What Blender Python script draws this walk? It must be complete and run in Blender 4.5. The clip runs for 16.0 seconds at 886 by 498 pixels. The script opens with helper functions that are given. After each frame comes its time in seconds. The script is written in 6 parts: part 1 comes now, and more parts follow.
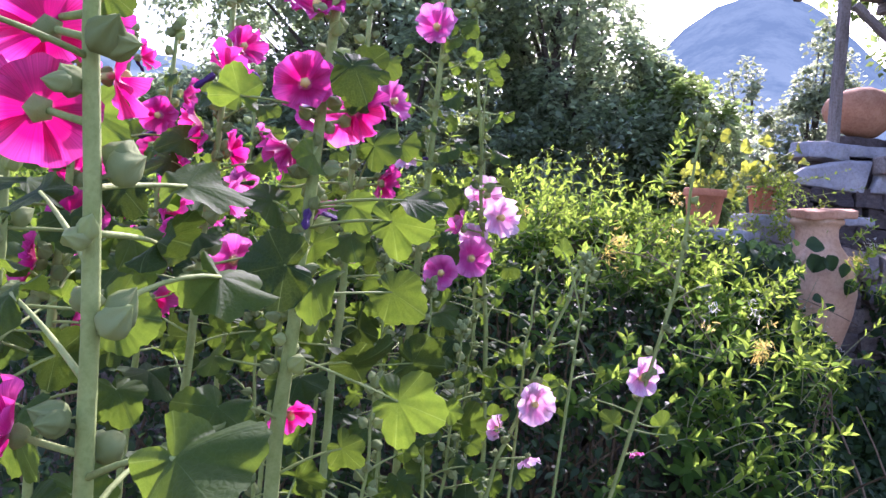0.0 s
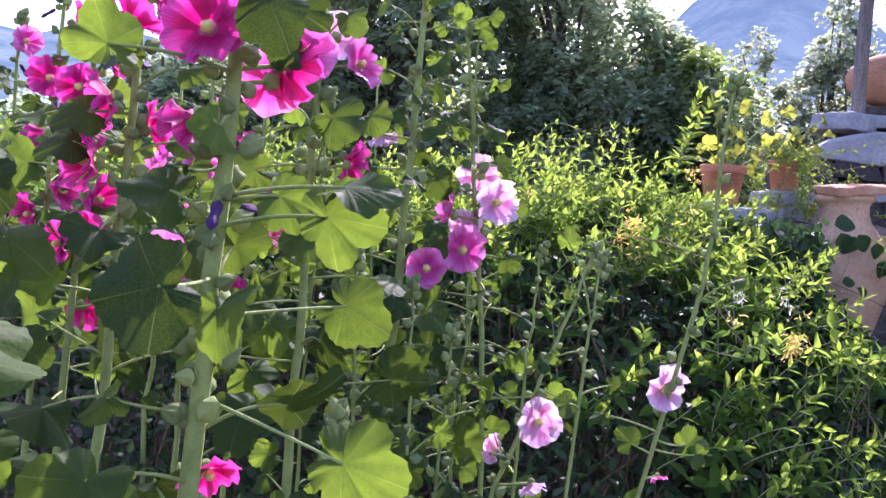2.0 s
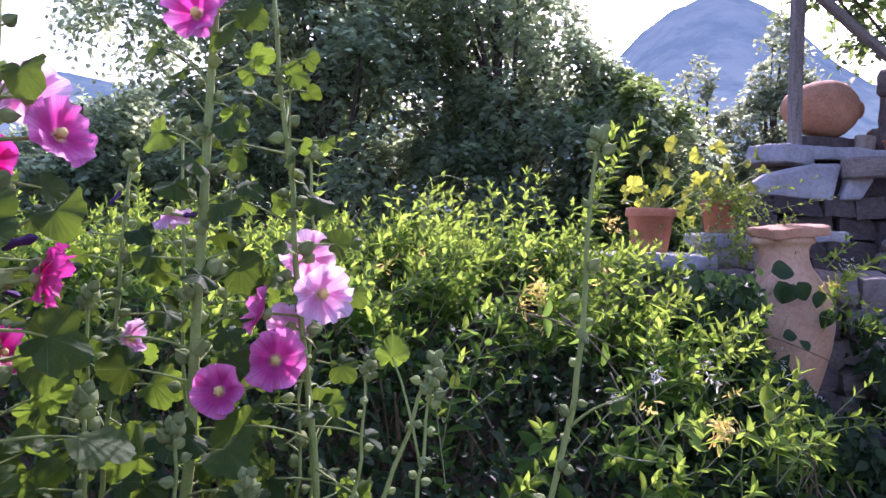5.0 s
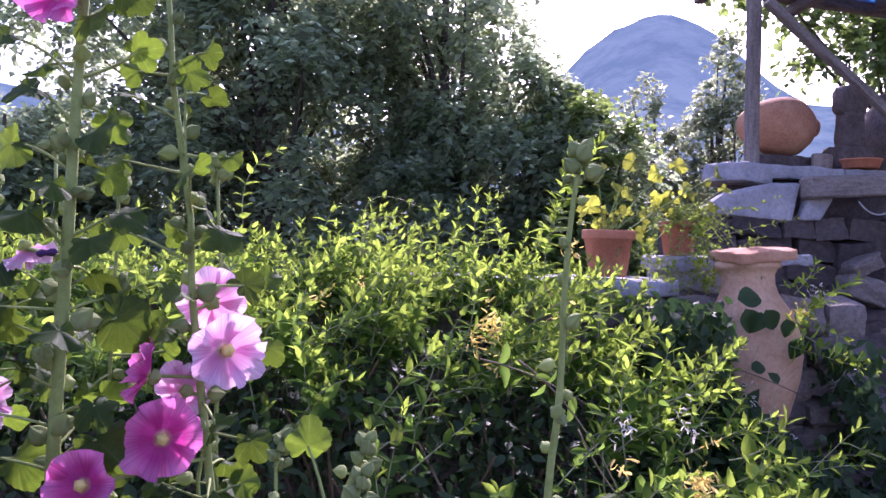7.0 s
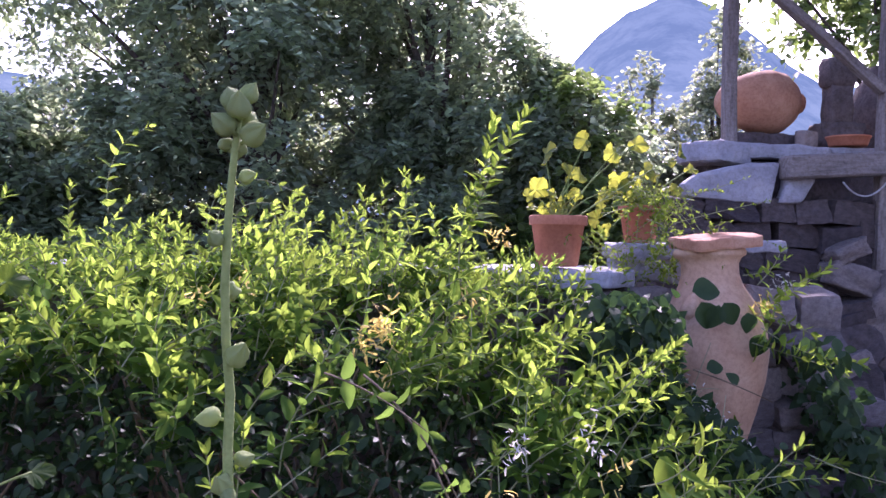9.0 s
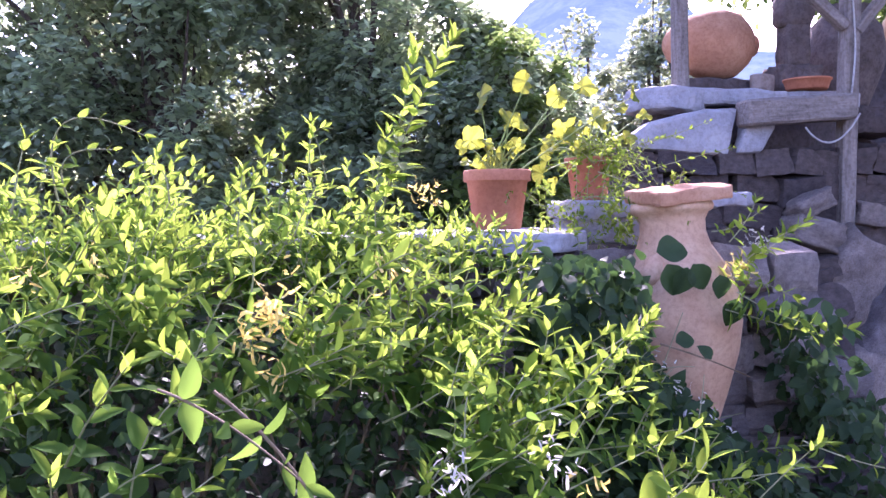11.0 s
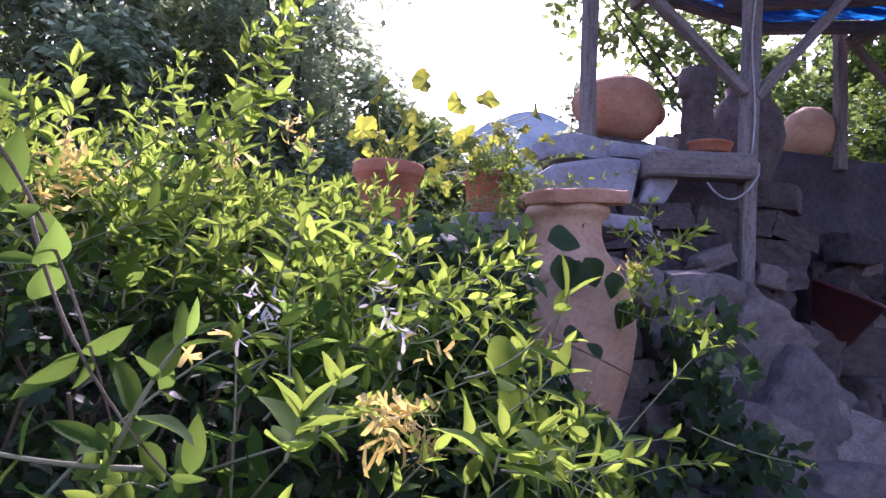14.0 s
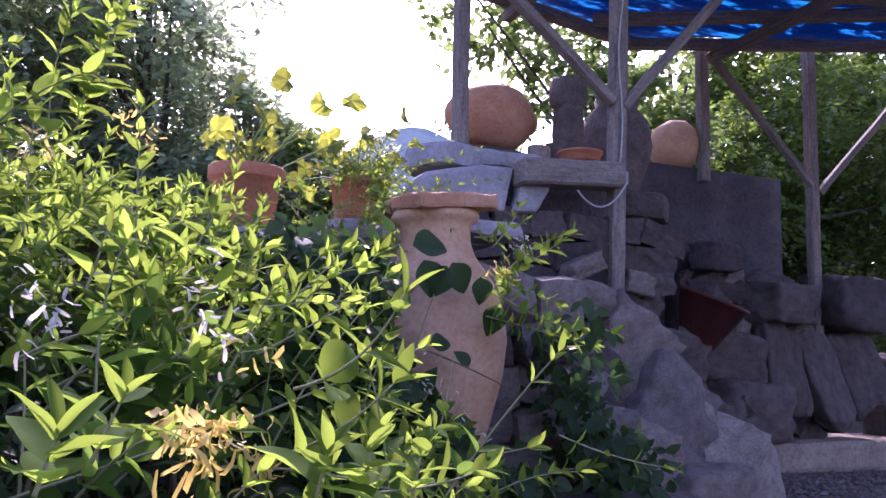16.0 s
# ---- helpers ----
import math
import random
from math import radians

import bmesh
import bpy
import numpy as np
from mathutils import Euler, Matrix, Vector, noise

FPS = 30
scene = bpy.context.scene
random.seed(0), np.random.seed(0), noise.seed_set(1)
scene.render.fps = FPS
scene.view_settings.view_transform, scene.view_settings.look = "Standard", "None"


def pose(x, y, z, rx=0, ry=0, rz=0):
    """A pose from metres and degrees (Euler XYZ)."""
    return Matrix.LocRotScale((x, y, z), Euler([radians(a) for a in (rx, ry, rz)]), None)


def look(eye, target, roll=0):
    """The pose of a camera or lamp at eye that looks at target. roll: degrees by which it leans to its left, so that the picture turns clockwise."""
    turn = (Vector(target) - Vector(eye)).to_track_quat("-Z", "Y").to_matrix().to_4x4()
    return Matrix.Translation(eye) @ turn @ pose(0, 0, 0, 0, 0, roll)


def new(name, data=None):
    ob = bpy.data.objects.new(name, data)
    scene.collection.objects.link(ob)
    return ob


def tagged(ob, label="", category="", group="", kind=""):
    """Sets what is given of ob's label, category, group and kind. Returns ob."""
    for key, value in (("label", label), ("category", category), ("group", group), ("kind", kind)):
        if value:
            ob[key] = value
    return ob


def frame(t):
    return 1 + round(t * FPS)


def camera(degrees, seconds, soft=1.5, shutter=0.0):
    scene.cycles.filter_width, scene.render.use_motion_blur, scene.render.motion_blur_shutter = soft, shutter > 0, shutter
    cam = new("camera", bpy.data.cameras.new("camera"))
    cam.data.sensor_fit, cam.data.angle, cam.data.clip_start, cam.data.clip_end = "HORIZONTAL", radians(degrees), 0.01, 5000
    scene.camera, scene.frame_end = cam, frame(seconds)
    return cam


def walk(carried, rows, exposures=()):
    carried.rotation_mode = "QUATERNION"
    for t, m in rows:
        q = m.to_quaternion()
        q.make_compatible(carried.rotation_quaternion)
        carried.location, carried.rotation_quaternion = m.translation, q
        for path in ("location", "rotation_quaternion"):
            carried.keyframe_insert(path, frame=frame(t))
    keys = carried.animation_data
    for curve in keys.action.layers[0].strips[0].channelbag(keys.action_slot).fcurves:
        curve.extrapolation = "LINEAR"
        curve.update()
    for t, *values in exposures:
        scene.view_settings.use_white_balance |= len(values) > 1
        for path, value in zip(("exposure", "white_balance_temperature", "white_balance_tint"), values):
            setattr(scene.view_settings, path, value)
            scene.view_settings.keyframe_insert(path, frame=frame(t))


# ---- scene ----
cam = camera(56.3, 16.0)
METRES, EYE, TILT, LEAN, TURN = 2.6, 1.5, 0.0, 0.0, 0.0
ROWS = [
    (0.0, 0.0, 0.0, 0.0, 0.17, -2.22, -4.51),
    (0.5, 0.0129, 0.0144, 0.0011, 0.4, -2.72, -4.05),
    (1.0, 0.0227, 0.0629, 0.0005, 0.46, -3.01, -3.93),
    (1.5, 0.0198, 0.0921, 0.0031, 0.56, -3.28, -3.75),
    (2.0, 0.0172, 0.111, 0.0051, 0.71, -3.58, -3.57),
    (2.5, 0.0146, 0.1303, 0.009, 0.41, -2.99, -2.88),
    (3.0, 0.0248, 0.1396, 0.0141, -1.63, -1.9, -1.77),
    (3.5, 0.0543, 0.1652, 0.0245, -1.58, -1.27, -1.18),
    (4.0, 0.0968, 0.1945, 0.034, -1.16, -1.35, -1.26),
    (6.5, 0.1187, 0.3553, 0.0562, -4.77, -0.32, -1.65),
    (7.0, 0.1229, 0.3718, 0.0594, -5.59, -0.03, -1.45),
    (7.5, 0.1537, 0.3975, 0.0625, -5.37, 0.04, -0.97),
    (8.0, 0.2, 0.4257, 0.0675, -4.76, -0.32, -0.95),
    (8.5, 0.2319, 0.4406, 0.0664, -4.11, -0.61, -1.22),
    (11.0, 0.2819, 0.6396, 0.0508, -8.92, -2.92, 0.83),
    (11.5, 0.3105, 0.6532, 0.0231, -8.15, -2.08, 0.83),
    (12.0, 0.3223, 0.6662, -0.0067, -7.59, 1.63, -0.18),
    (12.5, 0.3267, 0.6865, -0.0504, -7.04, 2.95, -0.86),
    (13.0, 0.3328, 0.6922, -0.0779, -8.15, 4.35, -1.51),
    (13.5, 0.3348, 0.6944, -0.091, -11.02, 5.4, -2.45),
    (14.0, 0.34, 0.7034, -0.0987, -14.5, 6.02, -3.0),
    (14.5, 0.3426, 0.7056, -0.0979, -16.25, 6.61, -3.21),
    (15.0, 0.3496, 0.7155, -0.0982, -19.0, 7.09, -2.56),
    (15.5, 0.3569, 0.726, -0.1025, -20.26, 7.24, -2.13),
    (16.0, 0.3719, 0.7341, -0.1028, -22.32, 7.39, -1.45),
]
walk(cam, [(t, pose(0, 0, EYE, TILT, LEAN, TURN) @ pose(METRES * x, METRES * y, METRES * z, 90 + pitch, roll, yaw)) for t, x, y, z, yaw, pitch, roll in ROWS],
     exposures=[(t, stops, 5600, 45 if t < 5 else 57) for t, stops in ((0.0, 1.77), (3.5, 1.81), (4.0, 1.66), (6.5, 1.45), (8.5, 1.47), (11.0, 2.34), (11.5, 2.08), (12.5, 1.32), (13.5, 1.25), (14.5, 1.43), (16.0, 1.43))])

# ---- world and sun ----
SUN_AZ, SUN_EL = radians(16), radians(38)
world = bpy.data.worlds.new("sky")
scene.world = world
world.use_nodes = True
wn = world.node_tree.nodes
sky = wn.new("ShaderNodeTexSky")
sky.sky_type, sky.sun_disc = "NISHITA", False
sky.sun_elevation, sky.sun_rotation = SUN_EL, SUN_AZ
sky.dust_density, sky.air_density = 2.5, 1.2
world.node_tree.links.new(sky.outputs[0], wn["Background"].inputs[0])
wn["Background"].inputs[1].default_value = 0.15
sun_data = bpy.data.lights.new("sun", "SUN")
sun_data.energy, sun_data.angle, sun_data.color = 3.4, radians(0.5), (1.0, 0.93, 0.82)
sun = new("sun", sun_data)
sun.matrix_world = look((math.sin(SUN_AZ) * math.cos(SUN_EL) * 50, math.cos(SUN_AZ) * math.cos(SUN_EL) * 50, math.sin(SUN_EL) * 50), (0, 0, 0))


# ---- materials ----
def material(name):
    m = bpy.data.materials.new(name)
    m.use_nodes = True
    nt = m.node_tree
    return m, nt, nt.nodes["Principled BSDF"], nt.nodes["Material Output"]


def noise_node(nt, scale, detail=4, rough=0.6, coord="Object"):
    tc = nt.nodes.new("ShaderNodeTexCoord")
    n = nt.nodes.new("ShaderNodeTexNoise")
    n.inputs["Scale"].default_value, n.inputs["Detail"].default_value, n.inputs["Roughness"].default_value = scale, detail, rough
    nt.links.new(tc.outputs[coord], n.inputs["Vector"])
    return n


def ramp(nt, source, stops):
    r = nt.nodes.new("ShaderNodeValToRGB")
    while len(r.color_ramp.elements) < len(stops):
        r.color_ramp.elements.new(0.5)
    for e, (p, c) in zip(r.color_ramp.elements, stops):
        e.position, e.color = p, (*c, 1)
    nt.links.new(source, r.inputs[0])
    return r


def mix(nt, fac, a, b, kind="MIX"):
    m = nt.nodes.new("ShaderNodeMix")
    m.data_type, m.blend_type = "RGBA", kind
    for s, v in ((m.inputs[0], fac), (m.inputs[6], a), (m.inputs[7], b)):
        if isinstance(v, (int, float)):
            s.default_value = v
        elif isinstance(v, tuple):
            s.default_value = (*v, 1)
        else:
            nt.links.new(v, s)
    return m.outputs[2]


def bump(nt, bsdf, source, strength, distance=0.01):
    b = nt.nodes.new("ShaderNodeBump")
    b.inputs["Strength"].default_value, b.inputs["Distance"].default_value = strength, distance
    nt.links.new(source, b.inputs["Height"])
    nt.links.new(b.outputs[0], bsdf.inputs["Normal"])


def leaf_material(name, dark, light, glow, rough=0.5, through_share=0.5, coat=0.5, per="island"):
    """Thin leaf: gloss on the skin, sunlight passing through the blade."""
    m, nt, bsdf, out = material(name)
    if per == "island":
        rnd = nt.nodes.new("ShaderNodeNewGeometry").outputs["Random Per Island"]
    else:
        rnd = nt.nodes.new("ShaderNodeObjectInfo").outputs["Random"]
    base = ramp(nt, rnd, [(0.0, dark), (1.0, light)]).outputs[0]
    blotch = noise_node(nt, 60, 3)
    base = mix(nt, 0.35, base, ramp(nt, blotch.outputs["Fac"], [(0.3, tuple(c * 0.55 for c in dark)), (0.7, light)]).outputs[0])
    nt.links.new(base, bsdf.inputs["Base Color"])
    bsdf.inputs["Roughness"].default_value = rough
    bsdf.inputs["Specular IOR Level"].default_value = coat
    bump(nt, bsdf, noise_node(nt, 130, 2).outputs["Fac"], 0.25, 0.002)
    tr = nt.nodes.new("ShaderNodeBsdfTranslucent")
    vary = nt.nodes.new("ShaderNodeHueSaturation")
    vary.inputs["Color"].default_value = (*glow, 1)
    mr = nt.nodes.new("ShaderNodeMapRange")
    mr.inputs["To Min"].default_value, mr.inputs["To Max"].default_value = (0.4, 1.25) if per == "island" else (0.2, 1.2)
    nt.links.new(rnd, mr.inputs["Value"])
    nt.links.new(mr.outputs[0], vary.inputs["Value"])
    nt.links.new(vary.outputs[0], tr.inputs["Color"])
    mx = nt.nodes.new("ShaderNodeMixShader")
    mx.inputs[0].default_value = through_share
    nt.links.new(bsdf.outputs[0], mx.inputs[1])
    nt.links.new(tr.outputs[0], mx.inputs[2])
    nt.links.new(mx.outputs[0], out.inputs["Surface"])
    return m


def veined(m, lobes):
    """Pale veins that fan out from the leaf's stalk."""
    nt = m.node_tree
    bsdf = nt.nodes["Principled BSDF"]
    tc = nt.nodes.new("ShaderNodeTexCoord")
    sep = nt.nodes.new("ShaderNodeSeparateXYZ")
    nt.links.new(tc.outputs["Object"], sep.inputs[0])
    at = nt.nodes.new("ShaderNodeMath")
    at.operation = "ARCTAN2"
    nt.links.new(sep.outputs["X"], at.inputs[0])
    nt.links.new(sep.outputs["Y"], at.inputs[1])
    last = at.outputs[0]
    for op, k in (("MULTIPLY", lobes / 2), ("SINE", 0), ("ABSOLUTE", 0)):
        n = nt.nodes.new("ShaderNodeMath")
        n.operation = op
        nt.links.new(last, n.inputs[0])
        n.inputs[1].default_value = k
        last = n.outputs[0]
    lines = ramp(nt, last, [(0.0, (0.5, 0.5, 0.5)), (0.05, (0, 0, 0))]).outputs[0]
    net = nt.nodes.new("ShaderNodeTexVoronoi")
    net.feature = "DISTANCE_TO_EDGE"
    net.inputs["Scale"].default_value = 13.0
    nt.links.new(tc.outputs["Object"], net.inputs["Vector"])
    fine = ramp(nt, net.outputs["Distance"], [(0.0, (0.10, 0.10, 0.10)), (0.08, (0, 0, 0))]).outputs[0]
    both = mix(nt, 1.0, lines, fine, "LIGHTEN")
    old = bsdf.inputs["Base Color"].links[0].from_socket
    nt.links.new(mix(nt, both, old, (0.17, 0.24, 0.09)), bsdf.inputs["Base Color"])
    tr = [n for n in nt.nodes if n.type == "BSDF_TRANSLUCENT"][0]
    old = tr.inputs["Color"].links[0].from_socket
    patches = noise_node(nt, 3.0, 4)
    old = mix(nt, 1.0, old, ramp(nt, patches.outputs["Fac"], [(0.3, (0.6, 0.65, 0.6)), (0.7, (1.1, 1.05, 1.0))]).outputs[0], "MULTIPLY")
    nt.links.new(mix(nt, mix(nt, 1.0, both, (0.55, 0.55, 0.55), "MULTIPLY"), old, (0.36, 0.50, 0.14)), tr.inputs["Color"])
    bump(nt, bsdf, net.outputs["Distance"], 0.12, 0.02)
    return m


def petal_material(name, heart, middle, rim, glow, eye=0.1, reach=0.95):
    """Petal tinted outwards from the flower's centre, with fine radial veins."""
    m, nt, bsdf, out = material(name)
    tc = nt.nodes.new("ShaderNodeTexCoord")
    ln = nt.nodes.new("ShaderNodeVectorMath")
    ln.operation = "LENGTH"
    nt.links.new(tc.outputs["Object"], ln.inputs[0])
    mr = nt.nodes.new("ShaderNodeMapRange")
    mr.inputs["From Min"].default_value, mr.inputs["From Max"].default_value = eye, reach
    nt.links.new(ln.outputs["Value"], mr.inputs["Value"])
    col = ramp(nt, mr.outputs[0], [(0.0, heart), (0.20, middle), (0.55, middle), (1.0, rim)]).outputs[0]
    sep = nt.nodes.new("ShaderNodeSeparateXYZ")
    nt.links.new(tc.outputs["Object"], sep.inputs[0])
    at = nt.nodes.new("ShaderNodeMath")
    at.operation = "ARCTAN2"
    nt.links.new(sep.outputs["X"], at.inputs[0])
    nt.links.new(sep.outputs["Y"], at.inputs[1])
    vein = nt.nodes.new("ShaderNodeTexNoise")
    vein.noise_dimensions = "1D"
    vein.inputs["Scale"].default_value, vein.inputs["Detail"].default_value = 22, 2
    nt.links.new(at.outputs[0], vein.inputs["W"])
    veins = ramp(nt, vein.outputs["Fac"], [(0.35, (0.72, 0.6, 0.68)), (0.6, (1, 1, 1))]).outputs[0]
    col = mix(nt, 0.9, col, veins, "MULTIPLY")
    nt.links.new(col, bsdf.inputs["Base Color"])
    bsdf.inputs["Roughness"].default_value = 0.6
    bump(nt, bsdf, vein.outputs["Fac"], 0.35, 0.002)
    tr = nt.nodes.new("ShaderNodeBsdfTranslucent")
    nt.links.new(mix(nt, 1.0, col, glow, "MULTIPLY"), tr.inputs["Color"])
    mx = nt.nodes.new("ShaderNodeMixShader")
    mx.inputs[0].default_value = 0.52
    nt.links.new(bsdf.outputs[0], mx.inputs[1])
    nt.links.new(tr.outputs[0], mx.inputs[2])
    nt.links.new(mx.outputs[0], out.inputs["Surface"])
    return m


def solid_material(name, stops, scale, rough=0.85, relief=0.4, fine=60, grime=(0.5, 0.47, 0.42), depth=0.01, per_piece=0.0, stretch=None):
    m, nt, bsdf, out = material(name)
    big = noise_node(nt, scale, 6, 0.65)
    if stretch:
        mp = nt.nodes.new("ShaderNodeMapping")
        mp.inputs["Scale"].default_value = stretch
        src = big.inputs["Vector"].links[0].from_socket
        nt.links.new(src, mp.inputs[0])
        nt.links.new(mp.outputs[0], big.inputs["Vector"])
    small = noise_node(nt, fine, 5, 0.7)
    col = ramp(nt, big.outputs["Fac"], stops).outputs[0]
    specks = ramp(nt, small.outputs["Fac"], [(0.32, grime), (0.55, (1, 1, 1))]).outputs[0]
    col = mix(nt, 0.75, col, specks, "MULTIPLY")
    if per_piece:
        rnd = nt.nodes.new("ShaderNodeObjectInfo").outputs["Random"]
        tint = ramp(nt, rnd, [(0.0, (1 - per_piece, 1 - per_piece, 1 - per_piece * 0.8)), (0.5, (1, 0.95, 0.9)), (1.0, (1 + per_piece, 1 + per_piece * 0.9, 1 + per_piece * 0.8))]).outputs[0]
        col = mix(nt, 1.0, col, tint, "MULTIPLY")
    nt.links.new(col, bsdf.inputs["Base Color"])
    bsdf.inputs["Roughness"].default_value = rough
    bsdf.inputs["Specular IOR Level"].default_value = 0.3
    add = nt.nodes.new("ShaderNodeMath")
    nt.links.new(big.outputs["Fac"], add.inputs[0])
    nt.links.new(small.outputs["Fac"], add.inputs[1])
    bump(nt, bsdf, add.outputs[0], relief, depth)
    return m


LEAF_HONEY = leaf_material("honeysuckle_leaf", (0.030, 0.080, 0.016), (0.070, 0.145, 0.028), (0.25, 0.42, 0.06), 0.8, 0.48, 0.05)
LEAF_SHOOT = leaf_material("young_honeysuckle_leaf", (0.045, 0.115, 0.018), (0.10, 0.185, 0.03), (0.44, 0.61, 0.075), 0.8, 0.54, 0.05)
LEAF_HOLLY = leaf_material("hollyhock_leaf", (0.03, 0.07, 0.02), (0.065, 0.115, 0.025), (0.17, 0.27, 0.02), 0.62, 0.5, 0.14, per="object")
veined(LEAF_HOLLY, 5)
LEAF_TREE = leaf_material("tree_leaf", (0.08, 0.115, 0.07), (0.135, 0.17, 0.105), (0.66, 0.80, 0.44), 0.42, 0.54, 0.45)
LEAF_LIGHT = leaf_material("light_tree_leaf", (0.05, 0.10, 0.025), (0.10, 0.16, 0.04), (0.35, 0.49, 0.12), 0.36, 0.45, 0.7)
LEAF_THICKET = leaf_material("thicket_leaf", (0.04, 0.075, 0.025), (0.08, 0.13, 0.04), (0.34, 0.50, 0.07), 0.4, 0.38, 0.5)
LEAF_SILVER = leaf_material("silvery_tree_leaf", (0.09, 0.12, 0.07), (0.17, 0.20, 0.13), (0.55, 0.64, 0.34), 0.34, 0.48, 0.8)
LEAF_GERANIUM = leaf_material("potted_leaf", (0.10, 0.17, 0.03), (0.16, 0.24, 0.05), (0.66, 0.70, 0.07), 0.5, 0.52, 0.4, per="object")
# Darker leaf: the shade within the growth is painted into this colour.
LEAF_SHADED = leaf_material("shade_darkened_leaf", (0.022, 0.048, 0.018), (0.042, 0.078, 0.028), (0.07, 0.15, 0.035), 0.55, 0.28, 0.2)
veined(LEAF_GERANIUM, 5)
STALK = solid_material("green_stalk", [(0.3, (0.19, 0.25, 0.06)), (0.7, (0.31, 0.37, 0.12))], 25, 0.75, 0.4, 250, (0.75, 0.78, 0.65), 0.002)
TWIG = solid_material("woody_twig", [(0.3, (0.12, 0.085, 0.05)), (0.7, (0.27, 0.19, 0.11))], 30, 0.8, 0.4, 200, depth=0.002)
SHOOT_STEM = solid_material("pale_shoot", [(0.3, (0.22, 0.22, 0.10)), (0.7, (0.34, 0.34, 0.19))], 40, 0.7, 0.2, 200, (0.8, 0.8, 0.7), 0.001)
BUD = leaf_material("bud_green", (0.20, 0.26, 0.08), (0.34, 0.40, 0.17), (0.52, 0.64, 0.18), 0.8, 0.3, 0.2, per="object")
PETALS = {
    "magenta": petal_material("magenta_petal", (0.80, 0.40, 0.50), (0.56, 0.010, 0.17), (0.74, 0.09, 0.36), (1, 0.8, 1)),
    "pink": petal_material("pink_petal", (0.88, 0.80, 0.45), (0.70, 0.08, 0.36), (0.82, 0.27, 0.56), (1, 0.9, 1)),
    "pale": petal_material("pale_pink_petal", (0.88, 0.84, 0.5), (0.82, 0.40, 0.62), (0.88, 0.66, 0.80), (1, 0.95, 1)),
}
STAMEN = solid_material("stamen_yellow", [(0.3, (0.75, 0.55, 0.12)), (0.7, (0.85, 0.72, 0.3))], 200, 0.8, 0.5, 600, depth=0.001)
SPENT = solid_material("spent_violet_bloom", [(0.3, (0.03, 0.015, 0.07)), (0.7, (0.12, 0.04, 0.18))], 60, 0.8, 0.5, 300, depth=0.002)
WHITE_BLOOM = leaf_material("white_blossom", (0.55, 0.52, 0.42), (0.8, 0.78, 0.7), (0.9, 0.85, 0.7), 0.6, 0.4, 0.2)
YELLOW_BLOOM = leaf_material("yellow_blossom", (0.85, 0.58, 0.12), (0.92, 0.74, 0.30), (1.0, 0.78, 0.20), 0.6, 0.5, 0.2)
TERRACOTTA = solid_material("terracotta", [(0.25, (0.34, 0.12, 0.06)), (0.55, (0.48, 0.19, 0.10)), (0.8, (0.55, 0.26, 0.15))], 9, 0.85, 0.15, 90, (0.75, 0.66, 0.6), 0.004)
CLAY = solid_material("pale_clay", [(0.2, (0.42, 0.22, 0.12)), (0.5, (0.58, 0.36, 0.22)), (0.8, (0.66, 0.46, 0.30))], 6, 0.9, 0.2, 70, (0.72, 0.66, 0.6), 0.006)
CLAY_RED = solid_material("reddish_clay", [(0.2, (0.34, 0.15, 0.08)), (0.5, (0.48, 0.25, 0.14)), (0.8, (0.60, 0.36, 0.22))], 6, 0.9, 0.25, 60, (0.7, 0.62, 0.56), 0.008)
STONE = solid_material("grey_stone", [(0.2, (0.12, 0.10, 0.092)), (0.5, (0.23, 0.20, 0.182)), (0.8, (0.35, 0.31, 0.28))], 7, 0.9, 0.7, 55, depth=0.015, per_piece=0.25)
SLAB = solid_material("pale_slab", [(0.2, (0.20, 0.205, 0.22)), (0.5, (0.32, 0.32, 0.335)), (0.8, (0.43, 0.42, 0.41))], 5, 0.85, 0.5, 50, (0.62, 0.6, 0.56), 0.01)
KERB = solid_material("pale_kerb_stone", [(0.2, (0.18, 0.145, 0.115)), (0.5, (0.27, 0.215, 0.175)), (0.8, (0.35, 0.29, 0.24))], 4, 0.9, 0.5, 40, depth=0.01)
MORTAR = solid_material("earth_mortar", [(0.3, (0.06, 0.05, 0.04)), (0.7, (0.16, 0.13, 0.10))], 12, 0.95, 0.8, 60, depth=0.02)
SOIL = solid_material("garden_soil", [(0.3, (0.05, 0.04, 0.03)), (0.55, (0.11, 0.09, 0.065)), (0.8, (0.10, 0.12, 0.05))], 1.5, 0.95, 0.8, 25, depth=0.03)
GRAVEL = solid_material("gravel", [(0.3, (0.12, 0.09, 0.085)), (0.7, (0.26, 0.20, 0.19))], 20, 0.9, 0.8, 60, depth=0.01)
WOOD = solid_material("weathered_wood", [(0.25, (0.10, 0.085, 0.07)), (0.5, (0.22, 0.19, 0.165)), (0.8, (0.34, 0.30, 0.26))], 9, 0.85, 0.5, 70, depth=0.006, stretch=(6, 6, 0.7))
BARK = solid_material("bark", [(0.3, (0.05, 0.04, 0.03)), (0.7, (0.16, 0.13, 0.10))], 10, 0.95, 0.9, 50, depth=0.02, stretch=(4, 4, 0.8))
RED_PAINT = solid_material("worn_red_metal", [(0.3, (0.05, 0.016, 0.015)), (0.7, (0.09, 0.022, 0.021))], 8, 0.6, 0.2, 60)
WIRE = solid_material("pale_cable", [(0.3, (0.35, 0.34, 0.33)), (0.7, (0.5, 0.5, 0.48))], 20, 0.6, 0.1, 100)
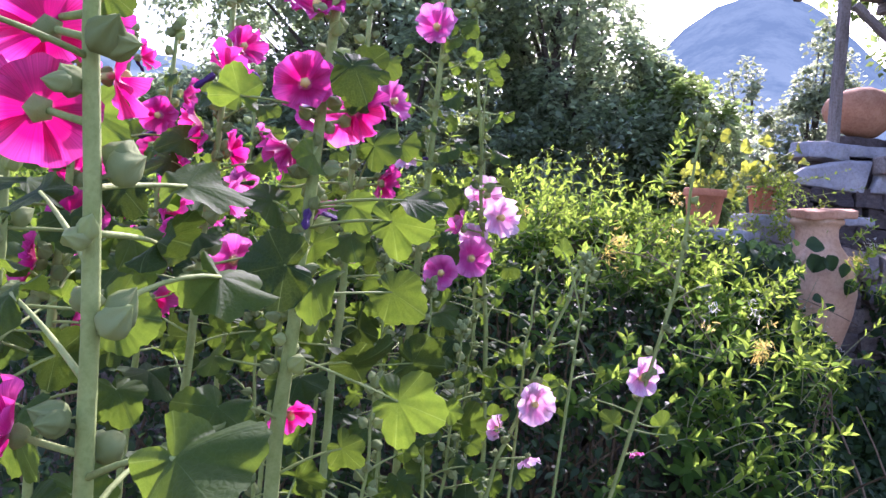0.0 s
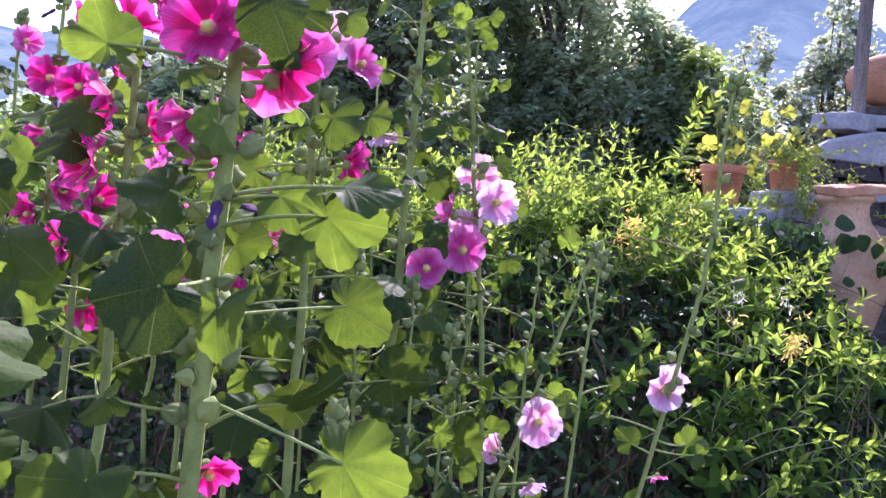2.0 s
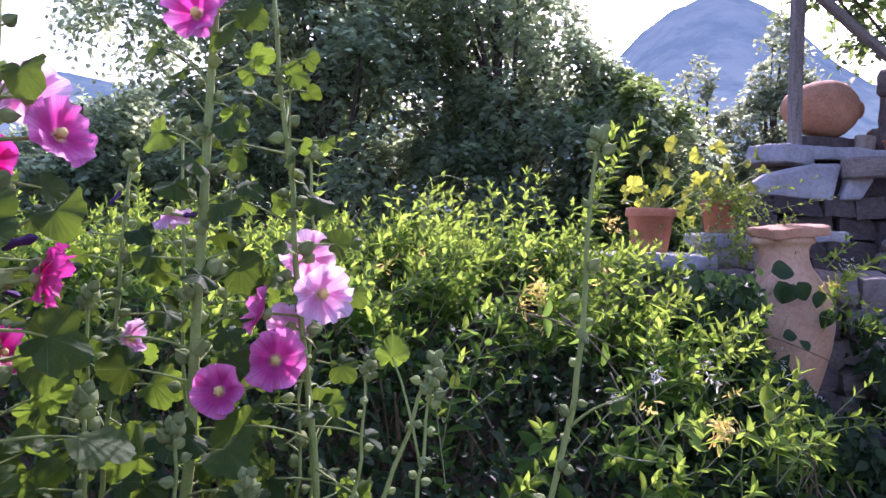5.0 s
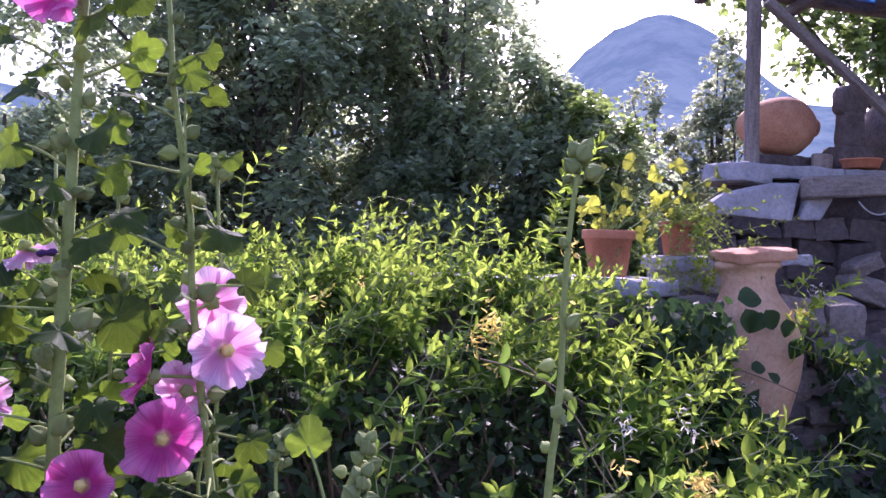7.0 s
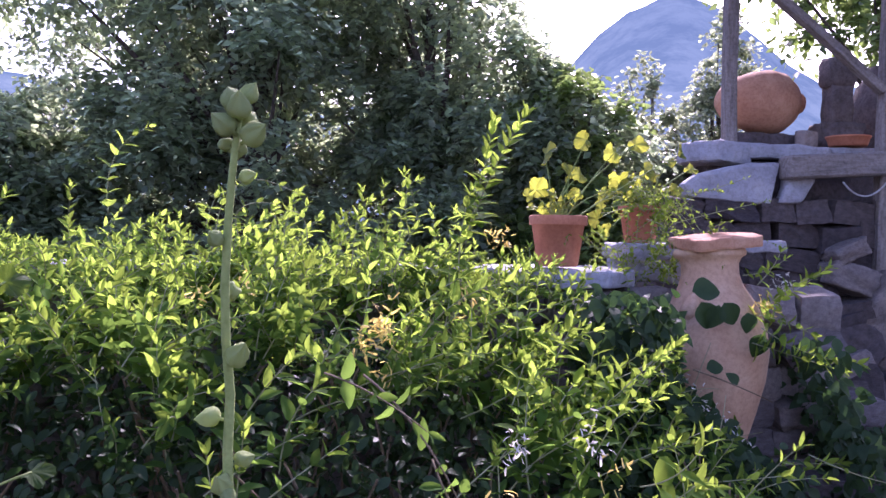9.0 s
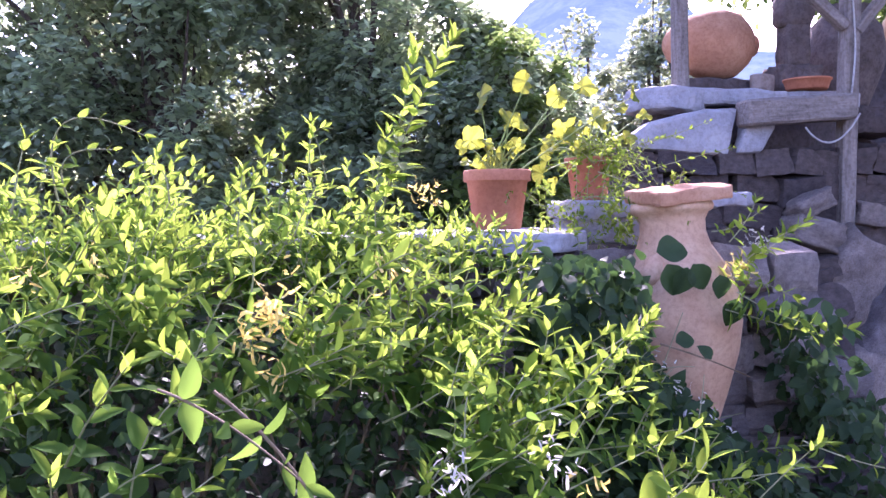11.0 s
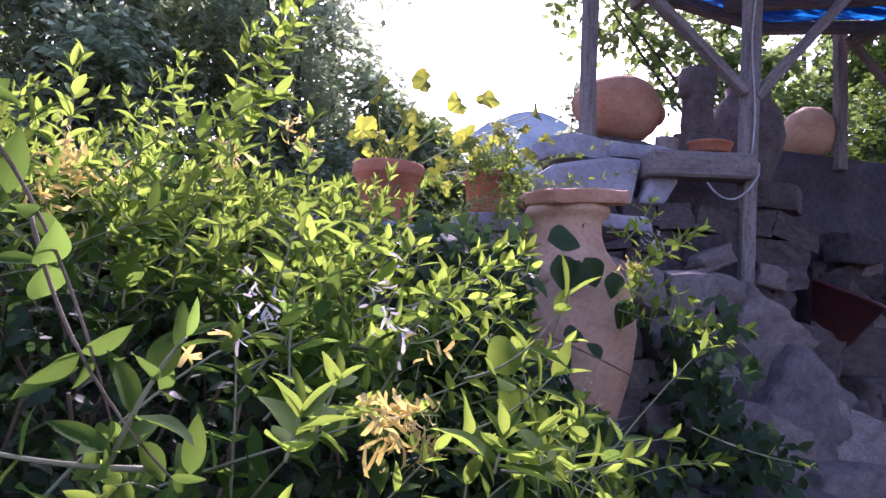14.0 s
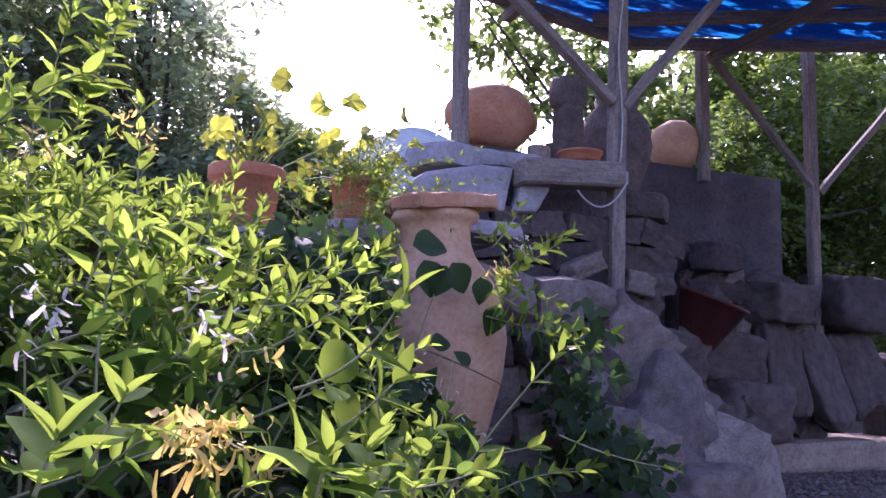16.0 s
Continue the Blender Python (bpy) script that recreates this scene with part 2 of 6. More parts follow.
# Darker copy of the grey stone, with the shade of its places painted in.
DARK_STONE = solid_material("shade_dark_stone", [(0.3, (0.055, 0.046, 0.044)), (0.7, (0.13, 0.108, 0.10))], 6, 0.9, 0.6, 50, depth=0.015, per_piece=0.25)
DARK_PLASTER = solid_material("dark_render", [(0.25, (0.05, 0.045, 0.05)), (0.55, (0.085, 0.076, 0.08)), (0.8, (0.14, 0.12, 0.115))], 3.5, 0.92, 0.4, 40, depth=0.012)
DARK = solid_material("dark_weathered_clay", [(0.3, (0.08, 0.066, 0.06)), (0.7, (0.19, 0.155, 0.14))], 10, 0.9, 0.6, 60)


def tarp_material():
    m, nt, bsdf, out = material("blue_tarpaulin")
    n = noise_node(nt, 3, 5)
    col = ramp(nt, n.outputs["Fac"], [(0.35, (0.006, 0.04, 0.16)), (0.65, (0.015, 0.08, 0.28))]).outputs[0]
    nt.links.new(col, bsdf.inputs["Base Color"])
    bsdf.inputs["Roughness"].default_value = 0.35
    bump(nt, bsdf, noise_node(nt, 14, 3).outputs["Fac"], 0.6, 0.02)
    tr = nt.nodes.new("ShaderNodeBsdfTranslucent")
    patch_noise = noise_node(nt, 5, 6, 0.7)
    mp = nt.nodes.new("ShaderNodeMapping")
    mp.inputs["Scale"].default_value = (0.55, 2.0, 1.0)
    nt.links.new(patch_noise.inputs["Vector"].links[0].from_socket, mp.inputs[0])
    nt.links.new(mp.outputs[0], patch_noise.inputs["Vector"])
    # Cyan patches: sunlit highlights painted into the sheet's translucent colour.
    worn = ramp(nt, patch_noise.outputs["Fac"], [(0.53, (0.012, 0.085, 0.22)), (0.60, (0.10, 0.58, 0.92))]).outputs[0]
    nt.links.new(worn, tr.inputs["Color"])
    mx = nt.nodes.new("ShaderNodeMixShader")
    mx.inputs[0].default_value = 0.6
    nt.links.new(bsdf.outputs[0], mx.inputs[1])
    nt.links.new(tr.outputs[0], mx.inputs[2])
    nt.links.new(mx.outputs[0], out.inputs["Surface"])
    return m


TARP = tarp_material()


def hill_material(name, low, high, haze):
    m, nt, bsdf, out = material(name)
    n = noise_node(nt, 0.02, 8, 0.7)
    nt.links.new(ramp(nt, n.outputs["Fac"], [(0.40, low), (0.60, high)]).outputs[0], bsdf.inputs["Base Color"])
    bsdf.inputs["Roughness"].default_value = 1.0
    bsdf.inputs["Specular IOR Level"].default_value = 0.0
    # Blue distance haze is put in as a faint glow of the slope.
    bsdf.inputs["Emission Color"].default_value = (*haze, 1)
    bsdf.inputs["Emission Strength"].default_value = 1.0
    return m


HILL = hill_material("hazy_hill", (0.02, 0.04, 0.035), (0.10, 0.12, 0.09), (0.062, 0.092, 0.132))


# ---- mesh helpers ----
def mesh_object(name, verts, faces, mat, parent=None, label="", smooth=False):
    me = bpy.data.meshes.new(name)
    me.from_pydata([tuple(v) for v in verts], [], faces)
    if smooth:
        me.polygons.foreach_set("use_smooth", [True] * len(me.polygons))
    me.materials.append(mat)
    ob = new(name, me)
    ob.parent = parent
    if label:
        ob["label"] = label
    return ob


def part(name, bm, mat, parent=None, label="", smooth=False):
    me = bpy.data.meshes.new(name)
    bm.to_mesh(me)
    bm.free()
    if smooth:
        me.polygons.foreach_set("use_smooth", [True] * len(me.polygons))
    me.materials.append(mat)
    ob = new(name, me)
    ob.parent = parent
    if label:
        ob["label"] = label
    return ob


def shared(name, mesh, m, parent=None):
    """A further object on a mesh that exists already."""
    ob = new(name, mesh)
    ob.parent = parent
    ob.matrix_basis = m
    return ob


def thing(name, at, label, category, group="", kind=""):
    ob = new(name)
    ob.empty_display_size = 0.05
    ob.matrix_basis = at if isinstance(at, Matrix) else Matrix.Translation(at)
    return tagged(ob, label, category, group, kind)


def unit(v):
    v = np.asarray(v, float)
    return v / (np.linalg.norm(v, axis=-1, keepdims=True) + 1e-9)


def tube(path, radii, sides=6):
    """Vertices and faces of a tapering tube along a path."""
    path = np.asarray(path, float)
    tang = unit(np.gradient(path, axis=0))
    ref = np.array([0.31, 0.9, 0.13]) if abs(tang[0] @ np.array([0.31, 0.9, 0.13])) < 0.9 else np.array([1.0, 0, 0])
    verts, faces = [], []
    for i, p in enumerate(path):
        a = unit(np.cross(tang[i], ref))
        b = np.cross(tang[i], a)
        for k in range(sides):
            w = 2 * math.pi * k / sides
            verts.append(p + radii[i] * (math.cos(w) * a + math.sin(w) * b))
    for i in range(len(path) - 1):
        for k in range(sides):
            k2 = (k + 1) % sides
            faces.append((i * sides + k, i * sides + k2, (i + 1) * sides + k2, (i + 1) * sides + k))
    faces.append(tuple(range(sides))[::-1])
    faces.append(tuple(range((len(path) - 1) * sides, len(path) * sides)))
    return verts, faces


def joined(pieces):
    verts, faces = [], []
    for v, f in pieces:
        o = len(verts)
        verts.extend(v)
        faces.extend(tuple(i + o for i in q) for q in f)
    return verts, faces


LEAF_POINTED = (np.array([(0, 0, 0), (-0.36, 0.16, 0.07), (0, 0.24, -0.02), (0.36, 0.16, 0.07), (-0.52, 0.42, 0.12), (0, 0.52, -0.02), (0.52, 0.42, 0.12), (-0.34, 0.70, 0.04), (0, 0.76, -0.07), (0.34, 0.70, 0.04), (0, 1, -0.22)]),
                [(0, 2, 1), (0, 3, 2), (1, 2, 5, 4), (2, 3, 6, 5), (4, 5, 8, 7), (5, 6, 9, 8), (7, 8, 10), (8, 9, 10)])


def fine_leaf(rows=8):
    """An ovate, pointed blade, folded along its midrib, with a curled tip and a wavy edge."""
    verts, faces = [(0, 0, 0)], []
    for i in range(1, rows):
        t = i / rows
        w = 0.52 * math.sin(math.pi * t ** 0.75) ** 0.8
        for u in (-1, -0.55, 0, 0.55, 1):
            wave = 0.035 * math.sin(9 * t + 2 * u) * abs(u)
            verts.append((u * w, t + 0.02 * abs(u), 0.16 * abs(u) ** 1.3 * (w / 0.52) - 0.30 * t * t + wave))
    verts.append((0, 1.02, -0.36))
    for k in range(4):
        faces.append((0, 2 + k, 1 + k))
        faces.append((1 + (rows - 2) * 5 + k, 2 + (rows - 2) * 5 + k, len(verts) - 1))
        for i in range(rows - 2):
            a = 1 + i * 5 + k
            faces.append((a, a + 1, a + 6, a + 5))
    return np.array(verts, float), faces


LEAF_FINE = fine_leaf()
LEAF_DIAMOND = (np.array([(0, 0, 0), (-0.5, 0.45, 0.12), (0, 1, -0.08), (0.5, 0.45, 0.12)]), [(0, 2, 1), (0, 3, 2)])
PETAL_STRIP = (np.array([(-0.3, 0, 0), (0.3, 0, 0), (0.5, 0.5, 0.08), (-0.5, 0.5, 0.08), (0.45, 0.85, -0.6), (-0.45, 0.85, -0.6), (0, 0.9, -1.5)]), [(0, 1, 2, 3), (3, 2, 4, 5), (5, 4, 6)])


def scatter(name, pos, along, normal, length, width, template, mat, parent=None, label="", kind="stuff"):
    """Many small blades in one mesh."""
    tv, tf = template
    pos, y = np.asarray(pos, float), unit(along)
    x = unit(np.cross(y, unit(normal)))
    z = np.cross(x, y)
    length, width = np.asarray(length, float)[:, None, None], np.asarray(width, float)[:, None, None]
    v = pos[:, None] + tv[None, :, 0:1] * width * x[:, None] + tv[None, :, 1:2] * length * y[:, None] + tv[None, :, 2:3] * width * z[:, None]
    n, k = len(pos), len(tv)
    loops = np.concatenate([np.array(f) for f in tf])
    sizes = np.array([len(f) for f in tf])
    idx = (loops[None] + (np.arange(n) * k)[:, None]).ravel()
    me = bpy.data.meshes.new(name)
    me.vertices.add(n * k)
    me.vertices.foreach_set("co", v.ravel().astype(np.float32))
    me.loops.add(len(idx))
    me.loops.foreach_set("vertex_index", idx.astype(np.int32))
    allsize = np.tile(sizes, n)
    me.polygons.add(len(allsize))
    me.polygons.foreach_set("loop_start", np.concatenate([[0], np.cumsum(allsize)[:-1]]).astype(np.int32))
    me.polygons.foreach_set("loop_total", allsize.astype(np.int32))
    me.polygons.foreach_set("use_smooth", np.ones(len(allsize), bool))
    me.update(calc_edges=True)
    me.materials.append(mat)
    ob = new(name, me)
    ob.parent = parent
    return tagged(ob, label, kind=kind)


def smooth01(a, b, v):
    s = np.clip((np.asarray(v, float) - a) / (b - a), 0, 1)
    return s * s * (3 - 2 * s)


# ---- ground and far hills ----
def ground_height(x, y):
    terrace = 0.58 * smooth01(3.4, 4.8, y) * smooth01(1.2, 2.8, x)
    bank = 0.30 * smooth01(2.6, 4.2, y)
    return np.maximum(terrace, bank) - 14 * smooth01(14, 160, np.hypot(x, y))


def build_ground():
    near = np.linspace(-9, 12, 85)
    far = np.array([15, 20, 30, 50, 90, 160, 300, 600, 1200, 2400])
    axis = np.concatenate([-far[::-1], near, far])
    g = [(x, y, float(ground_height(x, y)) + (0.03 * noise.noise(Vector((x * 2, y * 2, 0))) if abs(x) < 13 and abs(y) < 13 else 0)) for y in axis for x in axis]
    n = len(axis)
    faces = [(j * n + i, j * n + i + 1, (j + 1) * n + i + 1, (j + 1) * n + i) for j in range(n - 1) for i in range(n - 1)]
    return tagged(mesh_object("ground", g, faces, SOIL, smooth=True), "dark garden soil with weeds rising to a terrace", "ground", kind="structure")


def build_hill(name, peak_az, peak_el, spread, dist, other, rough):
    """A mountain as a ridge with slopes towards the valley."""
    verts, faces = [], []
    cols, rows_ = 160, 14
    for i in range(cols + 1):
        az = radians(-75 + 150 * i / cols)
        el = other + (peak_el - other) * math.exp(-abs((math.degrees(az) - peak_az) / spread) ** 2.5)
        el += rough * noise.fractal(Vector((math.degrees(az) * 0.16, 3.1, 0)), 0.8, 2.1, 6)
        for j in range(rows_ + 1):
            s = j / rows_
            d = dist * (0.45 + 0.55 * s)
            h = math.tan(radians(el)) * dist * s ** 1.25 + dist * 0.008 * noise.fractal(Vector((i * 0.11, j * 0.5, 7)), 0.9, 2, 5) * s * (1 - s) * 4
            verts.append((math.sin(az) * d, math.cos(az) * d, h - 12))
    for i in range(cols):
        for j in range(rows_):
            a = i * (rows_ + 1) + j
            faces.append((a, a + rows_ + 1, a + rows_ + 2, a + 1))
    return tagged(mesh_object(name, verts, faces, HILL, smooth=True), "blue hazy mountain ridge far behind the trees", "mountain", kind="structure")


build_ground()
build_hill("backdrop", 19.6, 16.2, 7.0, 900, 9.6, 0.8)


# ---- trees ----
def build_tree(base, height, crown, leaf_mat, leaf_len, clumps, per, seed, label, trunk_r=0.09, limbs=7, spread=1.0, bunch=9):
    """crown: blobs (x, y, z, rx, ry, rz) relative to the base."""
    rng = np.random.default_rng(seed)
    tree = thing("tree", base, label, "tree", "trees behind the garden")
    lean = rng.normal(0, 0.05, 2)
    tz = np.linspace(0, height * 0.85, 9)
    path = np.stack([lean[0] * tz + 0.05 * np.sin(tz * 1.7), lean[1] * tz + 0.05 * np.cos(tz * 1.3), tz], 1)
    part_v, part_f = tube(path, np.linspace(trunk_r, trunk_r * 0.25, 9), 8)
    mesh_object("trunk", part_v, part_f, BARK, tree, smooth=True)
    centres, outs, radii = [], [], []
    weights = np.array([b[3] * b[4] * b[5] for b in crown]) ** 0.67
    total = clumps * per
    masses = max(6, clumps // bunch)
    for b, share in zip(crown, weights / weights.sum()):
        n = max(4, int(masses * share))
        d = unit(rng.normal(size=(n, 3)))
        r = rng.uniform(0.35, 1.0, n) ** 0.6
        bumpy = np.array([1 + 0.28 * noise.noise(Vector(tuple(q * 2.3 + seed))) for q in d])
        c = np.array(b[:3]) + d * (r * bumpy)[:, None] * np.array(b[3:])
        centres.append(c)
        outs.append(d)
        radii.append(rng.uniform(0.18, 0.38, n) * (b[3] * b[4] * b[5]) ** (1 / 3) * spread)
        start = path[min(8, max(2, int(8 * min(1, b[2] / (height * 0.85)) * 0.7)))]
        for k in range(min(n, limbs)):
            end = c[k]
            mid = (start + end) / 2 + rng.normal(0, 0.12, 3)
            s = np.linspace(0, 1, 6)[:, None]
            limb = (1 - s) ** 2 * start + 2 * s * (1 - s) * mid + s ** 2 * end
            v, f = tube(limb, np.linspace(trunk_r * 0.4, 0.008, 6), 5)
            mesh_object("limb", v, f, BARK, tree, smooth=True)
    centres, outs, radii = np.concatenate(centres), np.concatenate(outs), np.concatenate(radii)
    # each leafy mass is a set of drooping sprays over its upper side
    share = radii ** 2 * rng.uniform(0.5, 1.5, len(radii))
    counts = np.maximum(2, (share / share.sum() * total / 9).astype(int))
    which = np.repeat(np.arange(len(radii)), counts)
    sd = unit(rng.normal(size=(len(which), 3)) + outs[which] * 0.45 + np.array([0, 0, 0.45]))
    spray = centres[which] + sd * (radii[which] * rng.uniform(0.35, 1.08, len(which)))[:, None]
    run = unit(sd + rng.normal(0, 0.35, sd.shape) + np.array([0, 0, -0.25]))
    n = len(spray)
    step = np.tile(np.arange(9) - 3, n)[:, None]
    side = unit(np.cross(run, np.array([0.1, 0.2, 0.95])))
    pos = np.repeat(spray, 9, 0) + np.repeat(run, 9, 0) * step * leaf_len * 0.42 + np.array([0, 0, -0.06]) * leaf_len * step ** 2 + rng.normal(0, leaf_len * 0.22, (n * 9, 3))
    along = np.repeat(run, 9, 0) * 0.6 + np.repeat(side, 9, 0) * np.where(step % 2, 0.8, -0.8) + rng.normal(0, 0.3, (n * 9, 3)) + np.array([0, 0, -0.3])
    normal = rng.normal(0, 0.45, (n * 9, 3)) + np.array([0, 0, 1.0])
    ln = rng.uniform(0.7, 1.3, n * 9) * leaf_len
    scatter("crown", pos, along, normal, ln, ln * 0.62, LEAF_DIAMOND, leaf_mat, tree)
    return tree


build_tree((-0.9, 10.6, 0.25), 6.2, [(-0.6, 0, 3.6, 1.7, 1.3, 1.5), (0.5, -0.2, 4.6, 1.6, 1.2, 1.4), (-1.2, 0.2, 2.0, 1.4, 1.1, 1.3), (0.6, -0.4, 2.2, 1.6, 1.1, 1.5), (0, 0, 5.6, 1.3, 1.1, 1.0), (1.0, 0.9, 1.4, 1.6, 0.7, 1.4), (-0.9, 0.9, 1.2, 1.6, 0.7, 1.3), (-1.9, 0.4, 2.9, 1.2, 0.9, 1.2), (-2.0, 0.5, 1.2, 1.3, 0.8, 1.2), (-0.2, 0.3, 3.2, 1.0, 0.8, 1.8), (0.75, 0.4, 2.7, 0.8, 0.6, 1.2)],
           LEAF_TREE, 0.10, 2000, 33, 3, "large dark green leafy tree behind the hedge", 0.14)
build_tree((1.5, 10.4, 0.25), 5.2, [(0, 0, 3.4, 1.15, 1.0, 1.2), (0.35, -0.3, 2.2, 1.4, 1.0, 1.2), (-0.8, 0, 4.3, 0.9, 0.9, 1.0), (0.9, -0.2, 1.3, 1.2, 0.9, 1.0), (-0.6, -0.3, 1.2, 1.3, 0.9, 1.2), (-1.25, 0.4, 2.6, 0.8, 0.6, 1.1), (-0.4, 0.4, 3.2, 1.0, 0.6, 1.3)],
           LEAF_TREE, 0.095, 1800, 32, 8, "dense dark green tree behind the stone wall", 0.11)
build_tree((2.7, 9.6, 0.25), 3.6, [(0, 0, 2.3, 0.62, 0.6, 0.9), (0.35, 0, 1.5, 0.7, 0.6, 0.8), (-0.3, 0, 1.3, 0.7, 0.6, 0.9)],
           LEAF_LIGHT, 0.09, 520, 36, 12, "smaller tree with lighter green leaves", 0.06)
build_tree((-3.6, 10.2, 0.25), 3.2, [(0, 0, 1.6, 1.1, 0.9, 1.0), (1.0, 0.2, 1.3, 0.9, 0.8, 0.9), (-1.4, 0, 1.2, 1.2, 0.9, 1.0), (0.2, 0.4, 2.0, 0.9, 0.6, 0.8)],
           LEAF_TREE, 0.10, 1500, 36, 17, "low dark bushy tree at the garden edge", 0.07)
build_tree((0.3, 9.5, 0.25), 1.9, [(-2.6, 0.3, 0.7, 1.0, 0.6, 0.7), (-1.4, 0.1, 0.7, 1.0, 0.6, 0.75), (-0.2, 0, 0.8, 1.0, 0.6, 0.8), (1.0, 0.1, 0.75, 1.0, 0.6, 0.7), (2.0, 0.3, 0.6, 0.8, 0.6, 0.6)],
           LEAF_TREE, 0.09, 1300, 30, 19, "low dark shrubs growing below the trees", 0.05)
build_tree((4.2, 12.0, 0.2), 4.0, [(-0.1, 0, 3.25, 0.32, 0.35, 0.65), (0.2, 0, 2.6, 0.5, 0.5, 0.7), (-0.2, 0, 2.0, 0.5, 0.5, 0.6)],
           LEAF_SILVER, 0.08, 260, 26, 21, "slender silvery green tree against the mountain", 0.05, spread=0.55, bunch=3)
build_tree((5.2, 12.0, 0.2), 4.5, [(0, 0, 3.8, 0.38, 0.4, 0.75), (0.1, 0, 3.0, 0.65, 0.5, 0.8), (-0.3, 0, 2.3, 0.6, 0.5, 0.7)],
           LEAF_SILVER, 0.08, 330, 26, 25, "slender silvery green tree with thin trunk", 0.05, spread=0.55, bunch=3)
build_tree((5.5, 8.4, 0.5), 4.0, [(-1.95, -0.1, 3.75, 0.28, 0.25, 0.3), (-1.4, -0.1, 3.75, 0.42, 0.3, 0.45), (-0.9, -0.1, 3.35, 0.42, 0.3, 0.5), (-0.4, -0.1, 3.3, 0.45, 0.35, 0.6), (0.2, 0, 3.0, 0.55, 0.4, 0.7)],
           LEAF_LIGHT, 0.095, 300, 20, 31, "drooping broadleaf tree beside the shelter", 0.06, limbs=1, spread=0.6, bunch=3)
build_tree((7.6, 9.4, 0.5), 5.0, [(-0.1, 0, 2.9, 1.0, 0.8, 1.1), (1.5, 0, 3.2, 1.4, 0.9, 1.3), (0.4, 0, 1.6, 1.5, 0.8, 1.2), (2.6, 0, 1.8, 1.6, 0.9, 1.4)],
           LEAF_THICKET, 0.085, 1900, 24, 35, "sunlit leafy thicket behind the shelter", 0.09)
build_tree((8.2, 11.2, 0.4), 6.0, [(0.2, 0, 3.4, 1.1, 0.9, 1.5), (1.6, 0, 3.8, 1.6, 0.9, 1.6), (3.2, 0, 3.4, 1.8, 0.9, 1.8), (0.8, 0, 1.6, 1.6, 0.9, 1.4), (2.2, 0, 5.0, 2.0, 0.9, 1.2)],
           LEAF_THICKET, 0.12, 2000, 28, 39, "dense dark tree behind the leafy thicket", 0.12)


# ---- honeysuckle ----
def before_jar(p):
    """The hollow that the growth leaves in front of the tall jar."""
    s = (p[1] - 1.9) / 2.1
    return 0.2 < s < 1.02 and abs(p[0] - 0.95 - 0.92 * s) < 0.19 * s and p[2] > 1.22 - 0.28 * s + 0.88 * max(0.0, 0.95 + 1.07 * s - p[0])


def hedge_top(x, y):
    return 1.26 + 0.36 * (np.minimum(y, 3.4) - 3.1) - 0.26 * (1 - smooth01(2.35, 3.1, y)) + 0.34 * np.clip(0.9 - x, -0.9, 0.38)


def shoot_path(base, tip, sag, n=10):
    s = np.linspace(0, 1, n)[:, None]
    base, tip = np.array(base, float), np.array(tip, float)
    mid = (base + tip) / 2 + np.array(sag, float)
    return (1 - s) ** 2 * base + 2 * s * (1 - s) * mid + s ** 2 * tip


def shoot_leaves(path, rng, leaf, spacing):
    """Opposite pairs of leaves along a path, smaller towards the tip."""
    seg = np.linalg.norm(np.diff(path, axis=0), axis=1)
    total = seg.sum()
    cum = np.concatenate([[0], np.cumsum(seg)])
    n = max(3, int(total / spacing))
    out = []
    turn = rng.uniform(0, 3)
    for k in range(n + 1):
        d = total * min(1, (k + 0.6) / n)
        i = min(len(seg) - 1, np.searchsorted(cum, d) - 1)
        i = max(i, 0)
        p = path[i] + (path[i + 1] - path[i]) * ((d - cum[i]) / seg[i])
        tg = unit(path[i + 1] - path[i])
        a = unit(np.cross(tg, (0.2, 0.1, 0.97)) + 1e-6)
        b = np.cross(tg, a)
        turn += math.pi / 2 + rng.normal(0, 0.3)
        side = math.cos(turn) * a + math.sin(turn) * b
        f = k / n
        size = leaf * (1.05 - 0.42 * f) * rng.uniform(0.7, 1.13)
        up = 0.25 + 1.5 * f * f
        for sgn in (1, -1):
            dr = unit(side * sgn + tg * up + rng.normal(0, 0.18, 3) + np.array([0, 0, 0.1]))
            nm = unit(np.cross(np.cross(dr, tg), dr) * 1.0 + np.array([0, 0, 0.4]))
            out.append((p, dr, nm, size, size * rng.uniform(0.44, 0.58) * (1.06 - 0.42 * f)))
    return out


def blossom_cluster(p, rng, n, spread=0.02):
    out = []
    for k in range(n):
        d = unit(rng.normal(0, 0.8, 3) + np.array([0, -0.5, -0.3]))
        out.append((np.array(p) + rng.normal(0, spread * 1.1, 3) * np.array([1, 1, 1.4]), d, rng.normal(0, 1, 3), rng.uniform(0.018, 0.034), rng.uniform(0.0035, 0.007)))
    return out


def put(name, rows, template, mat, parent, label="", kind="stuff"):
    p, d, n, l, w = (np.array([r[i] for r in rows]) for i in range(5))
    return scatter(name, p, d, n, l, w, template, mat, parent, label, kind)


